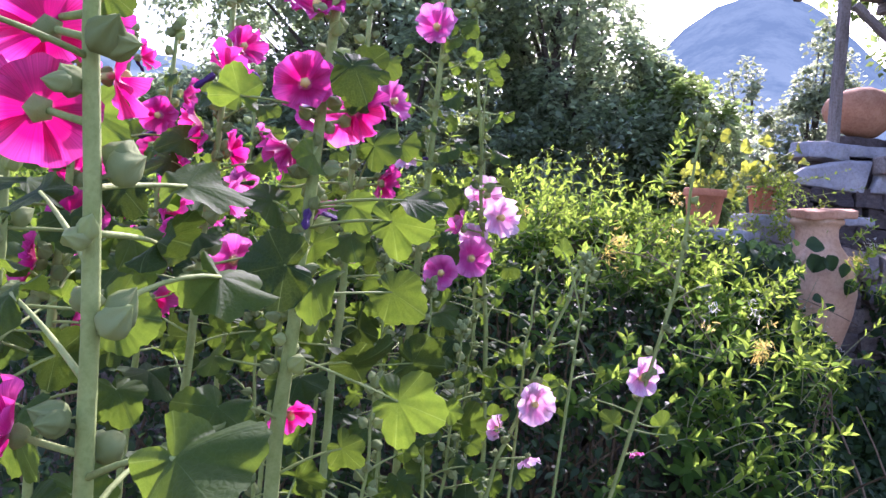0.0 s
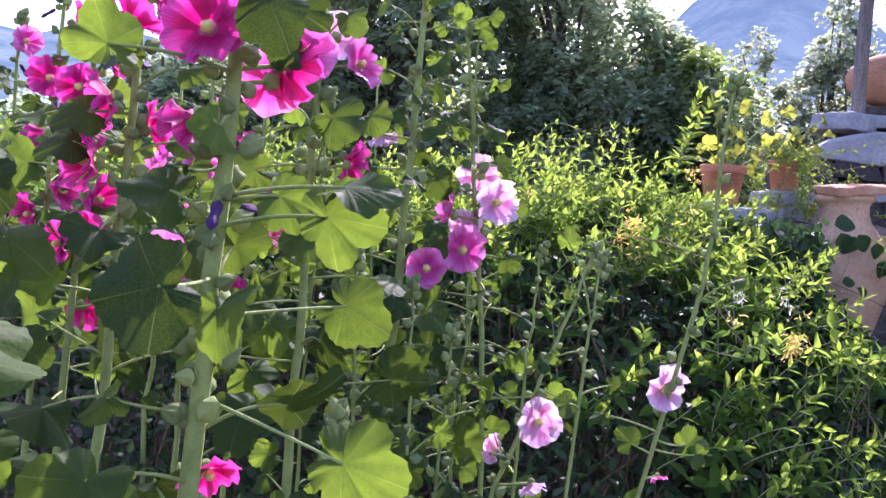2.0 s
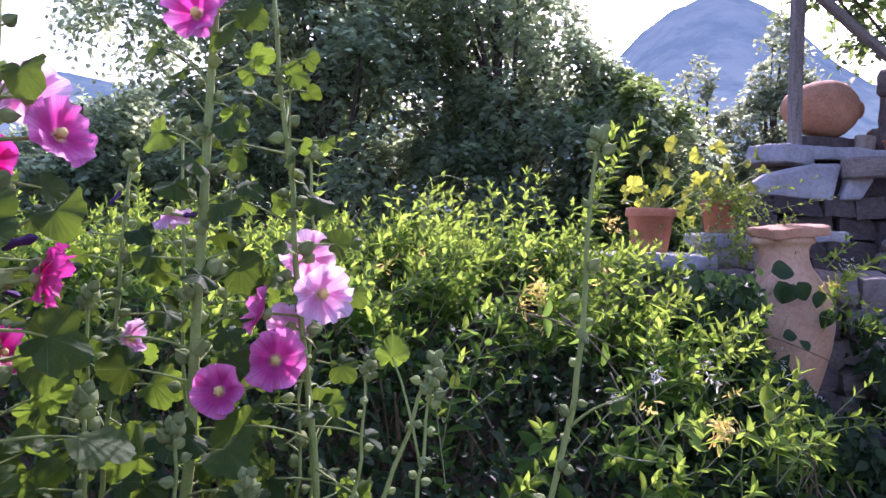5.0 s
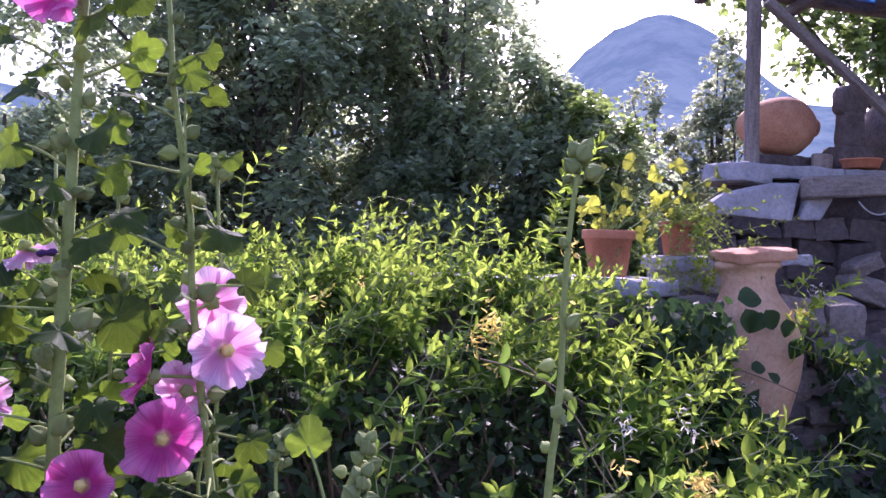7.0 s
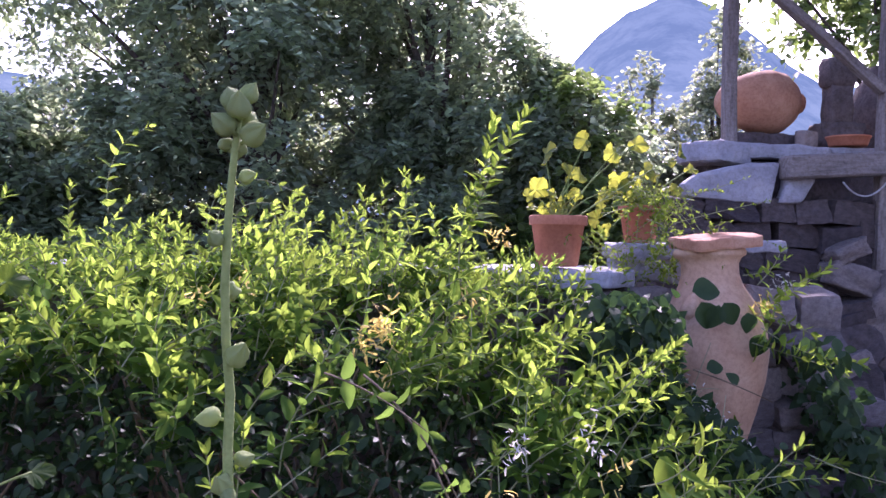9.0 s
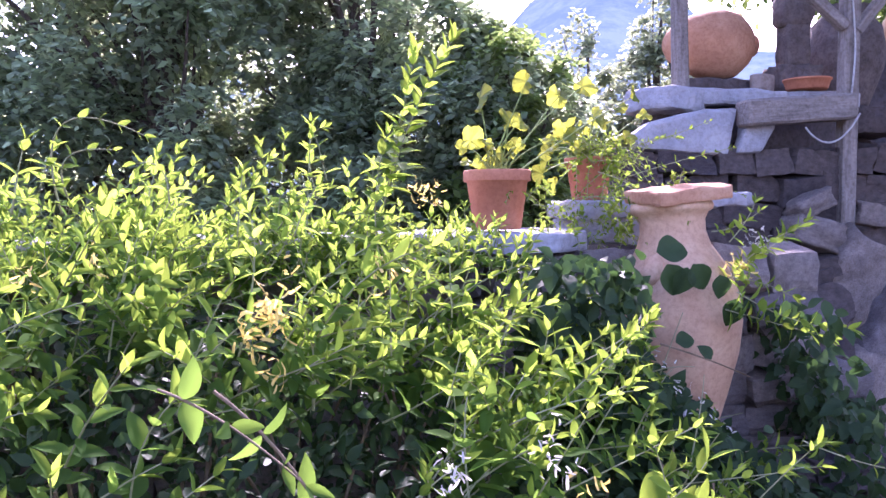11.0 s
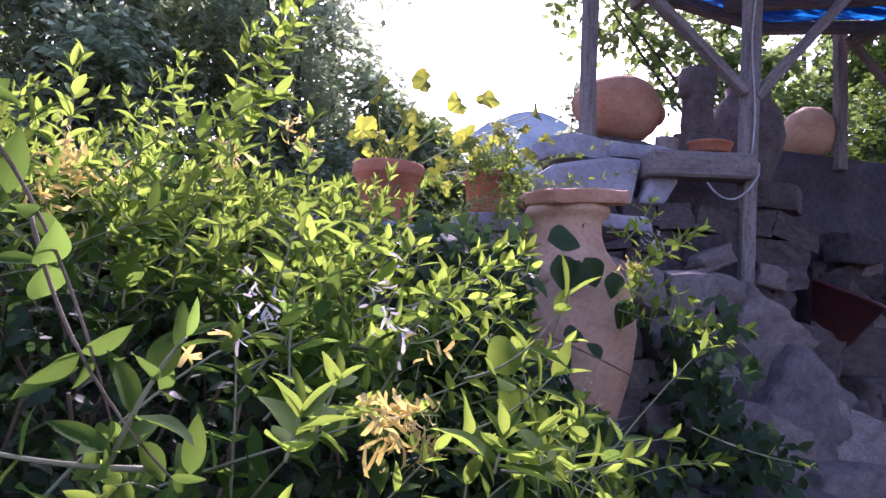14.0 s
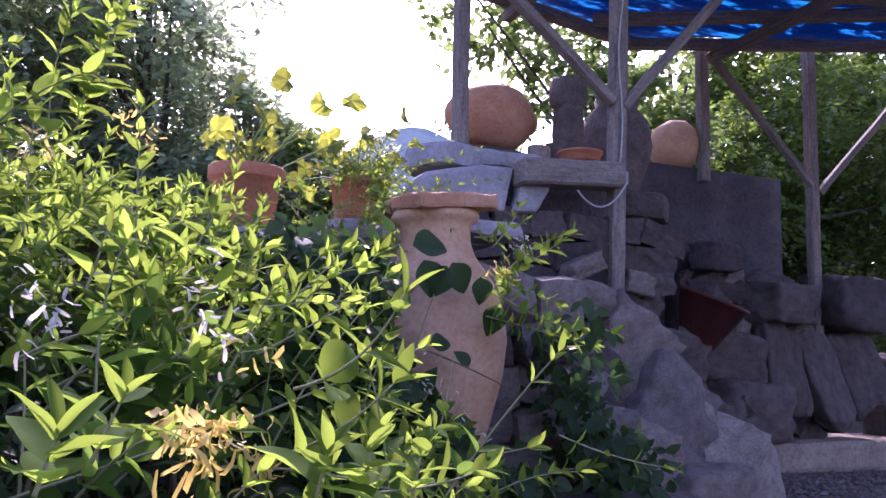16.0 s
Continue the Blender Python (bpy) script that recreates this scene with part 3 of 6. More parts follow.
def build_hedge():
    rng = np.random.default_rng(5)
    hedge = thing("honeysuckle_hedge", (0.6, 3.2, 0.2), "dense sunlit honeysuckle hedge tumbling over a stone wall", "hedge")
    off = np.array([0.6, 3.2, 0.2])
    leaves, tips, dark, stems = [], [], [], []
    for k in range(2700):
        x, y = rng.uniform(-1.9, 2.0), rng.uniform(2.38, 4.3)
        edge = 1.42 + 0.42 * (y - 2.7) + 0.06 * noise.noise(Vector((y * 6, 1, 1)))
        if x > edge or (x > 1.0 and y > 3.85) or (y > 4.0 and rng.uniform() < 0.35) or (x < 0.35 and y < 2.95):
            continue
        z = hedge_top(x, y) + 0.13 * noise.noise(Vector((x * 2.2, y * 2.2, 4))) - rng.uniform(0.02, 0.16)
        if y > 3.95:
            z = max(min(z, 1.54), 1.46) + rng.uniform(0, 0.04)
        z -= 0.9 * max(0.0, x - 1.10 - 0.5 * (y - 2.7))
        if y < 3.1 and rng.uniform() < 0.40:
            continue
        clump = noise.noise(Vector((x * 4.2, y * 4.2, 9))) + 0.5 * noise.noise(Vector((x * 9, y * 9, 3)))
        if clump < 0.06 and rng.uniform() < 0.88:
            continue
        z += 0.14 * clump
        ln = rng.uniform(0.13, 0.27) + (0.12 if rng.uniform() < 0.15 else 0)
        d = unit(np.array([rng.normal(0.32, 0.42), rng.normal(-0.3, 0.4), rng.uniform(0.3, 1.2)]))
        b = np.array([x, y, z]) - off
        tip = b + d * ln + np.array([0, 0, -0.03])
        path = shoot_path(b - d * 0.05, tip, rng.normal(0, 0.02, 3) + np.array([0, 0, 0.03]), 7)
        near = 1.22 - 0.22 * float(smooth01(2.8, 3.3, y))
        grown = shoot_leaves(path, rng, rng.uniform(0.044, 0.064) * near, 0.032 * near)
        crest = 0.42 if y > 3.15 else 0.60
        cut = int(len(grown) * crest)
        leaves += grown[:cut]
        tips += grown[cut:]
        stems.append(tube(path, np.linspace(0.0022, 0.001, 7), 4))
    # growth that spills over the wall top
    for k in range(500):
        x, y = rng.uniform(-1.9, 1.24), rng.uniform(3.72, 4.12)
        b = np.array([x, y, 1.43 + 0.05 * rng.uniform()]) - off
        d = unit(np.array([rng.normal(0.2, 0.5), rng.normal(-0.2, 0.4), rng.uniform(0.5, 1.1)]))
        path = shoot_path(b, b + d * rng.uniform(0.08, 0.18), rng.normal(0, 0.02, 3), 7)
        grown = shoot_leaves(path, rng, rng.uniform(0.038, 0.055), 0.03)
        cut = len(grown) // 3
        leaves += grown[:cut]
        tips += grown[cut:]
        stems.append(tube(path, np.linspace(0.0022, 0.001, 7), 4))
    # inner leaves down to the ground, shade put into their darker colour
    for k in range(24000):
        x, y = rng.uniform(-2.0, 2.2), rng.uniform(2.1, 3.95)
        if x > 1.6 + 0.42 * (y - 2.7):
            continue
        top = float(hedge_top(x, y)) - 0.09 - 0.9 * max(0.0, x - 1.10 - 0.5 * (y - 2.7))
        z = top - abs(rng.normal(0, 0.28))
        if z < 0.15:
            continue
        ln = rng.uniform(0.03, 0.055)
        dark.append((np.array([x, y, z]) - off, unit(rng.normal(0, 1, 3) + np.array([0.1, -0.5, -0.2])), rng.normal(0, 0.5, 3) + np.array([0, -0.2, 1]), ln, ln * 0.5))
    leaves, tips, dark = ([r for r in rows if not before_jar(r[0] + off)] for rows in (leaves, tips, dark))
    stems = [s for s in stems if not before_jar(np.mean(np.array(s[0]), axis=0) + off)]
    put("old_leaves", leaves, LEAF_FINE, LEAF_HONEY, hedge)
    put("young_leaves", tips, LEAF_FINE, LEAF_SHOOT, hedge)
    put("inner_leaves", dark, LEAF_POINTED, LEAF_SHADED, hedge)
    v, f = joined(stems)
    tagged(mesh_object("twig_growth", v, f, SHOOT_STEM, hedge), kind="stuff")
    # woody tangle inside
    pieces = []
    for k in range(160):
        x = rng.uniform(-1.7, 1.7)
        a = np.array([x, rng.uniform(2.8, 3.9), 0.1]) - off
        y2 = rng.uniform(2.4, 3.8)
        x2 = np.clip(x + rng.normal(0, 0.3), -1.8, 1.6)
        b = np.array([x2, y2, float(hedge_top(x2, y2)) - 0.1]) - off
        pieces.append(tube(shoot_path(a, b, rng.normal(0, 0.15, 3), 8), np.linspace(0.008, 0.003, 8), 5))
    v, f = joined(pieces)
    tagged(mesh_object("branchwork", v, f, TWIG, hedge), kind="stuff")
    return hedge, off


HEDGE, HEDGE_AT = build_hedge()


# ---- stones ----
def stone_mesh(name, seed, mat, box=0.35, subdiv=2, crags=0.0):
    """A rounded, chipped stone, about 1 m across."""
    bm = bmesh.new()
    bmesh.ops.create_cube(bm, size=1.0)
    bmesh.ops.subdivide_edges(bm, edges=bm.edges[:], cuts=subdiv, use_grid_fill=True)
    for v in bm.verts:
        p = v.co.copy()
        r = p.normalized() * 0.62
        p = p.lerp(r, box)
        p *= 1 + 0.22 * noise.noise(p * 1.9 + Vector((seed * 7.3, 1, 2))) + 0.10 * noise.noise(p * 5 + Vector((seed, 4, 2)))
        if crags:
            cell = noise.voronoi(p * 2.6 + Vector((seed * 3.1, 0, 5)))[0]
            p *= 1 + crags * (1.6 * (cell[1] - cell[0]) - 0.5) + 0.5 * crags * noise.noise(p * 11)
        v.co = p
    me = bpy.data.meshes.new(name)
    bm.to_mesh(me)
    bm.free()
    me.materials.append(mat)
    return me


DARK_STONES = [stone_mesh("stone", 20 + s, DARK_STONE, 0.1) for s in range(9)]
STONES = [stone_mesh("stone", s, STONE, 0.25 + 0.06 * (s % 4)) for s in range(9)]


def stone_wall(name, x0, x1, y, z0, z1, depth, label, seed, course=0.11, turn=0.0, stone_len=0.19, stones=None):
    """A dry stone wall: an earth core and stones proud of it on the near face and on top."""
    rng = np.random.default_rng(seed)
    wall = thing(name, pose(x0, y, z0, 0, 0, turn), label, "wall", kind="structure")
    bm = bmesh.new()
    bmesh.ops.create_cube(bm, size=1.0, matrix=Matrix.Translation(((x1 - x0) / 2, depth / 2 + 0.05, (z1 - z0) / 2 - 0.03)) @ Matrix.Diagonal((x1 - x0 - 0.08, depth - 0.08, z1 - z0 - 0.06, 1)))
    part("core", bm, MORTAR, wall)
    z = 0.0
    while z < z1 - z0 - 0.03:
        h = min(course * rng.uniform(0.75, 1.3), z1 - z0 - z)
        x = rng.uniform(-0.05, 0.0)
        while x < x1 - x0:
            w = stone_len * rng.uniform(0.5, 1.5)
            m = Matrix.Translation((x + w / 2, 0.07 + rng.uniform(-0.02, 0.02), z + h / 2)) @ Euler((rng.normal(0, 0.08), rng.normal(0, 0.10), rng.normal(0, 0.12))).to_matrix().to_4x4() @ Matrix.Diagonal((w * 0.98, 0.2, h * 1.02, 1))
            shared("stone", (stones or STONES)[rng.integers(0, 9)], m, wall)
            x += w
        z += h
    return wall


def slab(name, outline, thick, m, mat, label, category="stone slab", parent=None, group="", bulge=0.012):
    """A flat irregular slab: outline in its own plane, rounded edges."""
    bm = bmesh.new()
    vs = [bm.verts.new((x, y, 0)) for x, y in outline]
    face = bm.faces.new(vs)
    ext = bmesh.ops.extrude_face_region(bm, geom=[face])
    bmesh.ops.translate(bm, verts=[v for v in ext["geom"] if isinstance(v, bmesh.types.BMVert)], vec=(0, 0, thick))
    bmesh.ops.recalc_face_normals(bm, faces=bm.faces)
    bmesh.ops.bevel(bm, geom=[e for e in bm.edges], offset=thick * 0.22, segments=2, affect="EDGES", profile=0.6)
    bmesh.ops.triangulate(bm, faces=[f for f in bm.faces if len(f.verts) > 4])
    bmesh.ops.subdivide_edges(bm, edges=[e for e in bm.edges if e.calc_length() > 0.05], cuts=2)
    for v in bm.verts:
        v.co += Vector((noise.noise(v.co * 14), noise.noise(v.co * 14 + Vector((9, 0, 0))), noise.noise(v.co * 17 + Vector((0, 9, 0))))) * bulge
    ob = part(name, bm, mat, parent)
    ob.matrix_basis = m
    return tagged(ob, label, category, group)


def ragged(w, h, n, seed, rough=0.08):
    """A ragged rounded-rectangle outline, w by h."""
    rng = np.random.default_rng(seed)
    pts = []
    for k in range(n):
        a = 2 * math.pi * k / n
        c, s = math.cos(a), math.sin(a)
        r = 1 / max(abs(c), abs(s)) ** 0.75
        r *= 1 + rng.normal(0, rough)
        pts.append((c * r * w / 2, s * r * h / 2))
    return pts


stone_wall("wall_low", -2.6, 2.3, 4.12, 0.2, 1.50, 0.55, "dry stone garden wall overgrown with honeysuckle", 2)
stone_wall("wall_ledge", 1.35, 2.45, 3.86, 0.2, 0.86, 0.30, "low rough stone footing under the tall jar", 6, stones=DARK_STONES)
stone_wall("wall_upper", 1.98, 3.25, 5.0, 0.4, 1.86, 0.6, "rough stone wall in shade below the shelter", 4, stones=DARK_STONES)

# cap stones of the low wall
for k, (cx, cy, w, d, s) in enumerate([(-1.6, 4.35, 0.62, 0.46, 1), (-0.95, 4.33, 0.60, 0.5, 2), (-0.3, 4.36, 0.6, 0.46, 3), (0.3, 4.33, 0.55, 0.48, 4), (0.82, 4.30, 0.46, 0.5, 5), (1.32, 4.30, 0.52, 0.54, 6), (1.78, 4.52, 0.42, 0.40, 7), (2.08, 4.50, 0.34, 0.44, 8)]):
    z = 1.49 if k < 6 else (1.585 if k == 6 else 1.62)
    slab("cap_slab", ragged(w, d, 11, s), 0.06 if k != 7 else 0.045, pose(cx, cy, z, 0, 0, s * 37 % 9 - 4), SLAB, "flat grey capping slab on the garden wall", "stone slab", group="capping slabs of the wall")
slab("packing_stone", ragged(0.42, 0.3, 9, 31), 0.095, pose(1.80, 4.50, 1.495), SLAB, "grey packing stone under a capping slab", "stone slab")


# ---- lathe-turned pottery ----
def lathe(profile, sides=40, wobble=0.0, seed=0):
    verts, faces = [], []
    n = len(profile)
    for k in range(sides):
        a = 2 * math.pi * k / sides
        for r, z in profile:
            q = r * (1 + wobble * noise.noise(Vector((math.cos(a) * 1.3 + seed, math.sin(a) * 1.3, z * 4))))
            verts.append((q * math.cos(a), q * math.sin(a), z))
    for k in range(sides):
        k2 = (k + 1) % sides
        for i in range(n - 1):
            faces.append((k * n + i, k2 * n + i, k2 * n + i + 1, k * n + i + 1))
    return verts, faces


def flower_pot(at, r, h, label, turn=0):
    pot = thing("flower_pot", pose(*at, 0, 0, turn), label, "flower pot", "terracotta pots on the wall")
    v, f = lathe([(0.001, 0.0), (r * 0.66, 0.0), (r * 0.70, 0.006), (r * 0.90, h * 0.80), (r * 0.985, h * 0.805), (r, h * 0.83), (r * 1.0, h * 0.97), (r * 0.97, h), (r * 0.92, h * 0.995), (r * 0.90, h * 0.9), (r * 0.62, 0.02), (0.001, 0.02)], 40, 0.012)
    mesh_object("body", v, f, TERRACOTTA, pot, smooth=True)
    v, f = lathe([(0.001, h * 0.88), (r * 0.4, h * 0.885), (r * 0.895, h * 0.86)], 24, 0.05)
    mesh_object("potting_soil", v, f, SOIL, pot, "dark soil")
    return pot


flower_pot((1.315, 4.25, 1.558), 0.108, 0.188, "terracotta flower pot with a yellowing plant on the wall")
flower_pot((1.700, 4.48, 1.648), 0.088, 0.15, "smaller terracotta pot overgrown by a trailing plant", 30)


def tall_jar():
    jar = thing("clay_jar", pose(1.85, 4.02, 0.835, -4, -1, 20), "tall pale terracotta jar with a narrow neck, leaning at the wall", "jar")
    H = 0.78
    prof = [(0.001, 0), (0.045, 0.0), (0.06, 0.02), (0.09, 0.10), (0.135, 0.22), (0.172, 0.33), (0.188, 0.42), (0.182, 0.50), (0.155, 0.58), (0.110, 0.65), (0.098, 0.69), (0.098, 0.725), (0.108, 0.745), (0.122, 0.752), (0.125, 0.765), (0.118, H), (0.100, H), (0.088, 0.76), (0.085, 0.69), (0.12, 0.6), (0.15, 0.5), (0.15, 0.4), (0.03, 0.03), (0.001, 0.03)]
    v, f = lathe([(r, z * 1.03) for r, z in prof], 56, 0.02, 3)
    mesh_object("body", v, f, CLAY, jar, smooth=True)
    # broken stub of a handle on the shoulder
    bm = bmesh.new()
    bmesh.ops.create_icosphere(bm, subdivisions=3, radius=1.0)
    for q in bm.verts:
        q.co = q.co * (1 + 0.18 * noise.noise(q.co * 2.5)) * 1.0
        q.co = Vector((q.co.x * 0.030, q.co.y * 0.032, q.co.z * 0.048))
    ob = part("handle_stub", bm, CLAY, jar, "broken handle stub", True)
    ob.matrix_basis = pose(-0.135, -0.05, 0.60, 0, 25, 0)
    return jar


tall_jar()
slab("jar_cover", ragged(0.27, 0.24, 16, 44, 0.035), 0.042, pose(1.83, 4.05, 1.640, 3, -5, 8), CLAY_RED, "round reddish clay slab lying on the jar mouth", "stone slab", bulge=0.008)


# ---- upper wall and shelter ----
slab("grey_slab", [(0, 0.02), (0.22, 0.0), (0.40, -0.01), (0.43, 0.10), (0.455, 0.19), (0.30, 0.185), (0.05, 0.13), (-0.02, 0.08)], 0.09, pose(2.08, 5.05, 1.84, 86, 0, 0), SLAB, "pale blue-grey flat stone set in the wall", group="slabs of the upper wall", bulge=0.007)
slab("grey_slab", [(0, 0.0), (0.11, 0.0), (0.175, 0.10), (0.18, 0.15), (0.13, 0.175), (0.055, 0.165), (0.03, 0.07)], 0.09, pose(2.515, 5.03, 1.835, 84, 0, 0), SLAB, "pale grey broken stone beside a crack in the wall", group="slabs of the upper wall", bulge=0.007)
slab("wedge_stone", ragged(0.9, 0.4, 12, 53, 0.06), 0.215, pose(2.75, 5.36, 1.845, 0, 0, 0), DARK_STONE, "dark rough stones packed below the ledge")
slab("ledge_slab", ragged(0.62, 0.46, 14, 51, 0.04), 0.075, pose(2.60, 5.32, 2.062, 0, 2, 2), SLAB, "long grey ledge stone on the upper wall", bulge=0.009)
slab("ledge_slab", ragged(0.42, 0.44, 12, 58, 0.05), 0.065, pose(3.05, 5.30, 2.065, 0, 1, -6), SLAB, "grey ledge stone carrying a saucer", bulge=0.009)
slab("ledge_slab", ragged(0.30, 0.36, 12, 52, 0.05), 0.105, pose(2.32, 5.25, 2.035, 0, 4, 12), SLAB, "square grey stone block under a post", bulge=0.009)
slab("bed_stone", ragged(0.40, 0.20, 12, 59, 0.05), 0.085, pose(2.66, 5.45, 2.138, 0, 0, 3), DARK_STONE, "flat dark stone bedding the lying jar")
slab("bed_stone", ragged(0.11, 0.10, 9, 60, 0.05), 0.085, pose(2.80, 5.26, 2.138, 0, 0, 3), KERB, "small pale stone beside the lying jar", bulge=0.006)


def timber(name, a, b, w, d, mat, parent, spin=0.0, label="", seed=0):
    """A squared, slightly worn timber from a to b."""
    a, b = Vector(a), Vector(b)
    L = (b - a).length
    bm = bmesh.new()
    bmesh.ops.create_cube(bm, size=1.0, matrix=Matrix.Translation((0, 0, L / 2)) @ Matrix.Diagonal((w, d, L, 1)))
    bmesh.ops.bevel(bm, geom=[e for e in bm.edges], offset=min(w, d) * 0.1, segments=1, affect="EDGES")
    bmesh.ops.subdivide_edges(bm, edges=[e for e in bm.edges if e.calc_length() > L * 0.5], cuts=9)
    for v in bm.verts:
        k = noise.noise(Vector((v.co.z * 2.3, seed, 1))), noise.noise(Vector((v.co.z * 2.1, 5, seed)))
        v.co += Vector((k[0] * 0.007, k[1] * 0.007, 0)) + Vector((noise.noise(v.co * 20) * 0.002, noise.noise(v.co * 22) * 0.002, 0))
    ob = part(name, bm, mat, parent, label)
    q = (b - a).to_track_quat("Z", "Y").to_matrix().to_4x4()
    base = parent.matrix_basis.translation if parent else Vector()
    ob.matrix_basis = Matrix.Translation(a - base) @ q @ pose(0, 0, 0, 0, 0, spin)
    return ob


SHELTER = thing("garden_shelter", (3.03, 4.97, 0.55), "open wooden garden shelter with a blue tarpaulin roof", "shelter")
timber("post", (2.375, 5.2, 2.12), (2.36, 5.2, 3.32), 0.062, 0.062, WOOD, SHELTER, 0, seed=1)
timber("post", (3.025, 4.97, 1.44), (3.06, 4.97, 3.32), 0.068, 0.068, WOOD, SHELTER, 0, seed=2)
timber("brace", (3.01, 4.955, 2.38), (2.33, 4.985, 2.95), 0.058, 0.04, WOOD, SHELTER, 0, seed=3)
timber("brace", (3.06, 4.955, 2.36), (3.80, 4.955, 3.20), 0.055, 0.04, WOOD, SHELTER, 0, seed=4)


def roof_back(x):
    return 6.42 - 0.25 * (4.1 - x) if x < 4.1 else 6.42 - 0.45 * (x - 4.1)


for k, (a, b) in enumerate([((2.66, 4.35), (8.2, 3.0)), ((2.66, 4.9), (8.2, 3.5)), ((2.66, 5.45), (8.2, 4.05)), ((2.8, 5.80), (8.2, 4.32)), ((3.67, 6.16), (8.2, 3.75)), ((2.66, 6.04), (4.12, 6.40)), ((4.06, 6.41), (8.2, 4.56))]):
    timber("rafter", (*a, 3.345), (*b, 3.36), 0.07, 0.07, WOOD, SHELTER, 0, seed=10 + k)
for k, xx in enumerate((2.38, 3.07, 4.62, 6.3)):
    timber("beam", (xx, 3.6, 3.275), (xx + 0.02, roof_back(xx) + 0.04, 3.275), 0.06, 0.07, WOOD, SHELTER, 0, seed=20 + k)


def tarpaulin():
    nx, ny = 60, 26
    verts, faces = [], []
    for j in range(ny + 1):
        for i in range(nx + 1):
            x = 2.6 + 5.6 * i / nx
            y = 2.9 + (roof_back(x) + 0.08 - 2.9) * j / ny
            verts.append((x, y, 3.43 + 0.03 * noise.noise(Vector((x * 2, y * 2, 0))) + 0.015 * noise.noise(Vector((x * 7, y * 7, 3)))))
    for j in range(ny):
        for i in range(nx):
            a = j * (nx + 1) + i
            faces.append((a, a + 1, a + nx + 2, a + nx + 1))
    ob = mesh_object("tarpaulin", verts, faces, TARP, smooth=True)
    sol = ob.modifiers.new("thickness", "SOLIDIFY")
    sol.thickness = 0.002
    return tagged(ob, "blue plastic tarpaulin with bright sunlit patches over the shelter roof", "tarpaulin")


tarpaulin()
for k, (xx, yy, zt) in enumerate([(4.63, 6.30, 3.36), (5.38, 6.10, 3.5)]):
    timber("post", (xx, yy, 2.44 if k == 0 else 0.55), (xx, yy, zt), 0.07, 0.07, WOOD, SHELTER, 0, seed=30 + k)
timber("brace", (5.36, 6.08, 2.45), (4.60, 6.2, 3.3), 0.05, 0.04, WOOD, SHELTER, 0, seed=33)
timber("brace", (5.42, 6.08, 2.4), (6.2, 5.9, 3.3), 0.05, 0.04, WOOD, SHELTER, 0, seed=34)
old_beam = timber("timber_beam", (2.53, 4.94, 2.005), (3.02, 4.93, 2.035), 0.13, 0.11, WOOD, None, 0, seed=40)
tagged(old_beam, "weathered grey timber end laid on the wall", "beam")


def lying_pot(profile, rim, m, mat, label, seed):
    """A jar on its side: the body, and the ring of its mouth as a part."""
    jar = thing("clay_jar", m, label, "jar", "old clay jars on the walls")
    v, f = lathe(profile, 48, 0.03, seed)
    mesh_object("body", v, f, mat, jar, smooth=True)
    v, f = lathe(rim, 40, 0.03, seed)
    mesh_object("rim", v, f, mat, jar, smooth=True)
    return jar


lying_pot([(0.001, -0.245), (0.045, -0.240), (0.085, -0.205), (0.130, -0.13), (0.160, -0.04), (0.172, 0.04), (0.160, 0.11), (0.118, 0.172), (0.07, 0.205), (0.045, 0.214), (0.034, 0.212), (0.088, 0.12), (0.001, 0.07)],
          [(0.034, 0.205), (0.045, 0.210), (0.043, 0.228), (0.054, 0.240), (0.054, 0.250), (0.036, 0.250), (0.034, 0.205)], pose(2.65, 5.47, 2.395, 0, 88, 10), CLAY_RED, "big reddish clay jar lying on its side on the wall", 8)


def stone_figure():
    """A worn block with a narrower shaft and a rounded top."""
    pieces = []
    for w, d, z0, z1, rnd in ((0.22, 0.15, 0.0, 0.15, 0.12), (0.115, 0.11, 0.13, 0.36, 0.12), (0.165, 0.13, 0.33, 0.49, 0.6)):
        bm = bmesh.new()
        bmesh.ops.create_cube(bm, size=1.0)
        bmesh.ops.subdivide_edges(bm, edges=bm.edges[:], cuts=5, use_grid_fill=True)
        vs = []
        for q in bm.verts:
            p = q.co.lerp(q.co.normalized() * 0.6, rnd)
            p *= 1 + 0.14 * noise.noise(p * 4 + Vector((z0 * 9, 0, 0)))
            vs.append((p.x * w, p.y * d, (p.z + 0.5) * (z1 - z0) + z0))
        bm.verts.index_update()
        pieces.append((vs, [tuple(q.index for q in face.verts) for face in bm.faces]))
        bm.free()
    v, f = joined(pieces)
    ob = mesh_object("stone_ornament", v, f, DARK, smooth=True)
    ob.matrix_basis = pose(3.02, 5.36, 2.128)
    return tagged(ob, "dark weathered carved stone ornament on the ledge", "ornament")


stone_figure()
v, f = lathe([(0.001, 0), (0.085, 0), (0.09, 0.008), (0.10, 0.04), (0.105, 0.042), (0.105, 0.05), (0.093, 0.05), (0.08, 0.012), (0.001, 0.012)], 36)
saucer = mesh_object("plant_saucer", v, f, TERRACOTTA, smooth=True)
saucer.matrix_basis = pose(2.96, 5.15, 2.136)
tagged(saucer, "orange terracotta saucer on the ledge stone", "saucer")

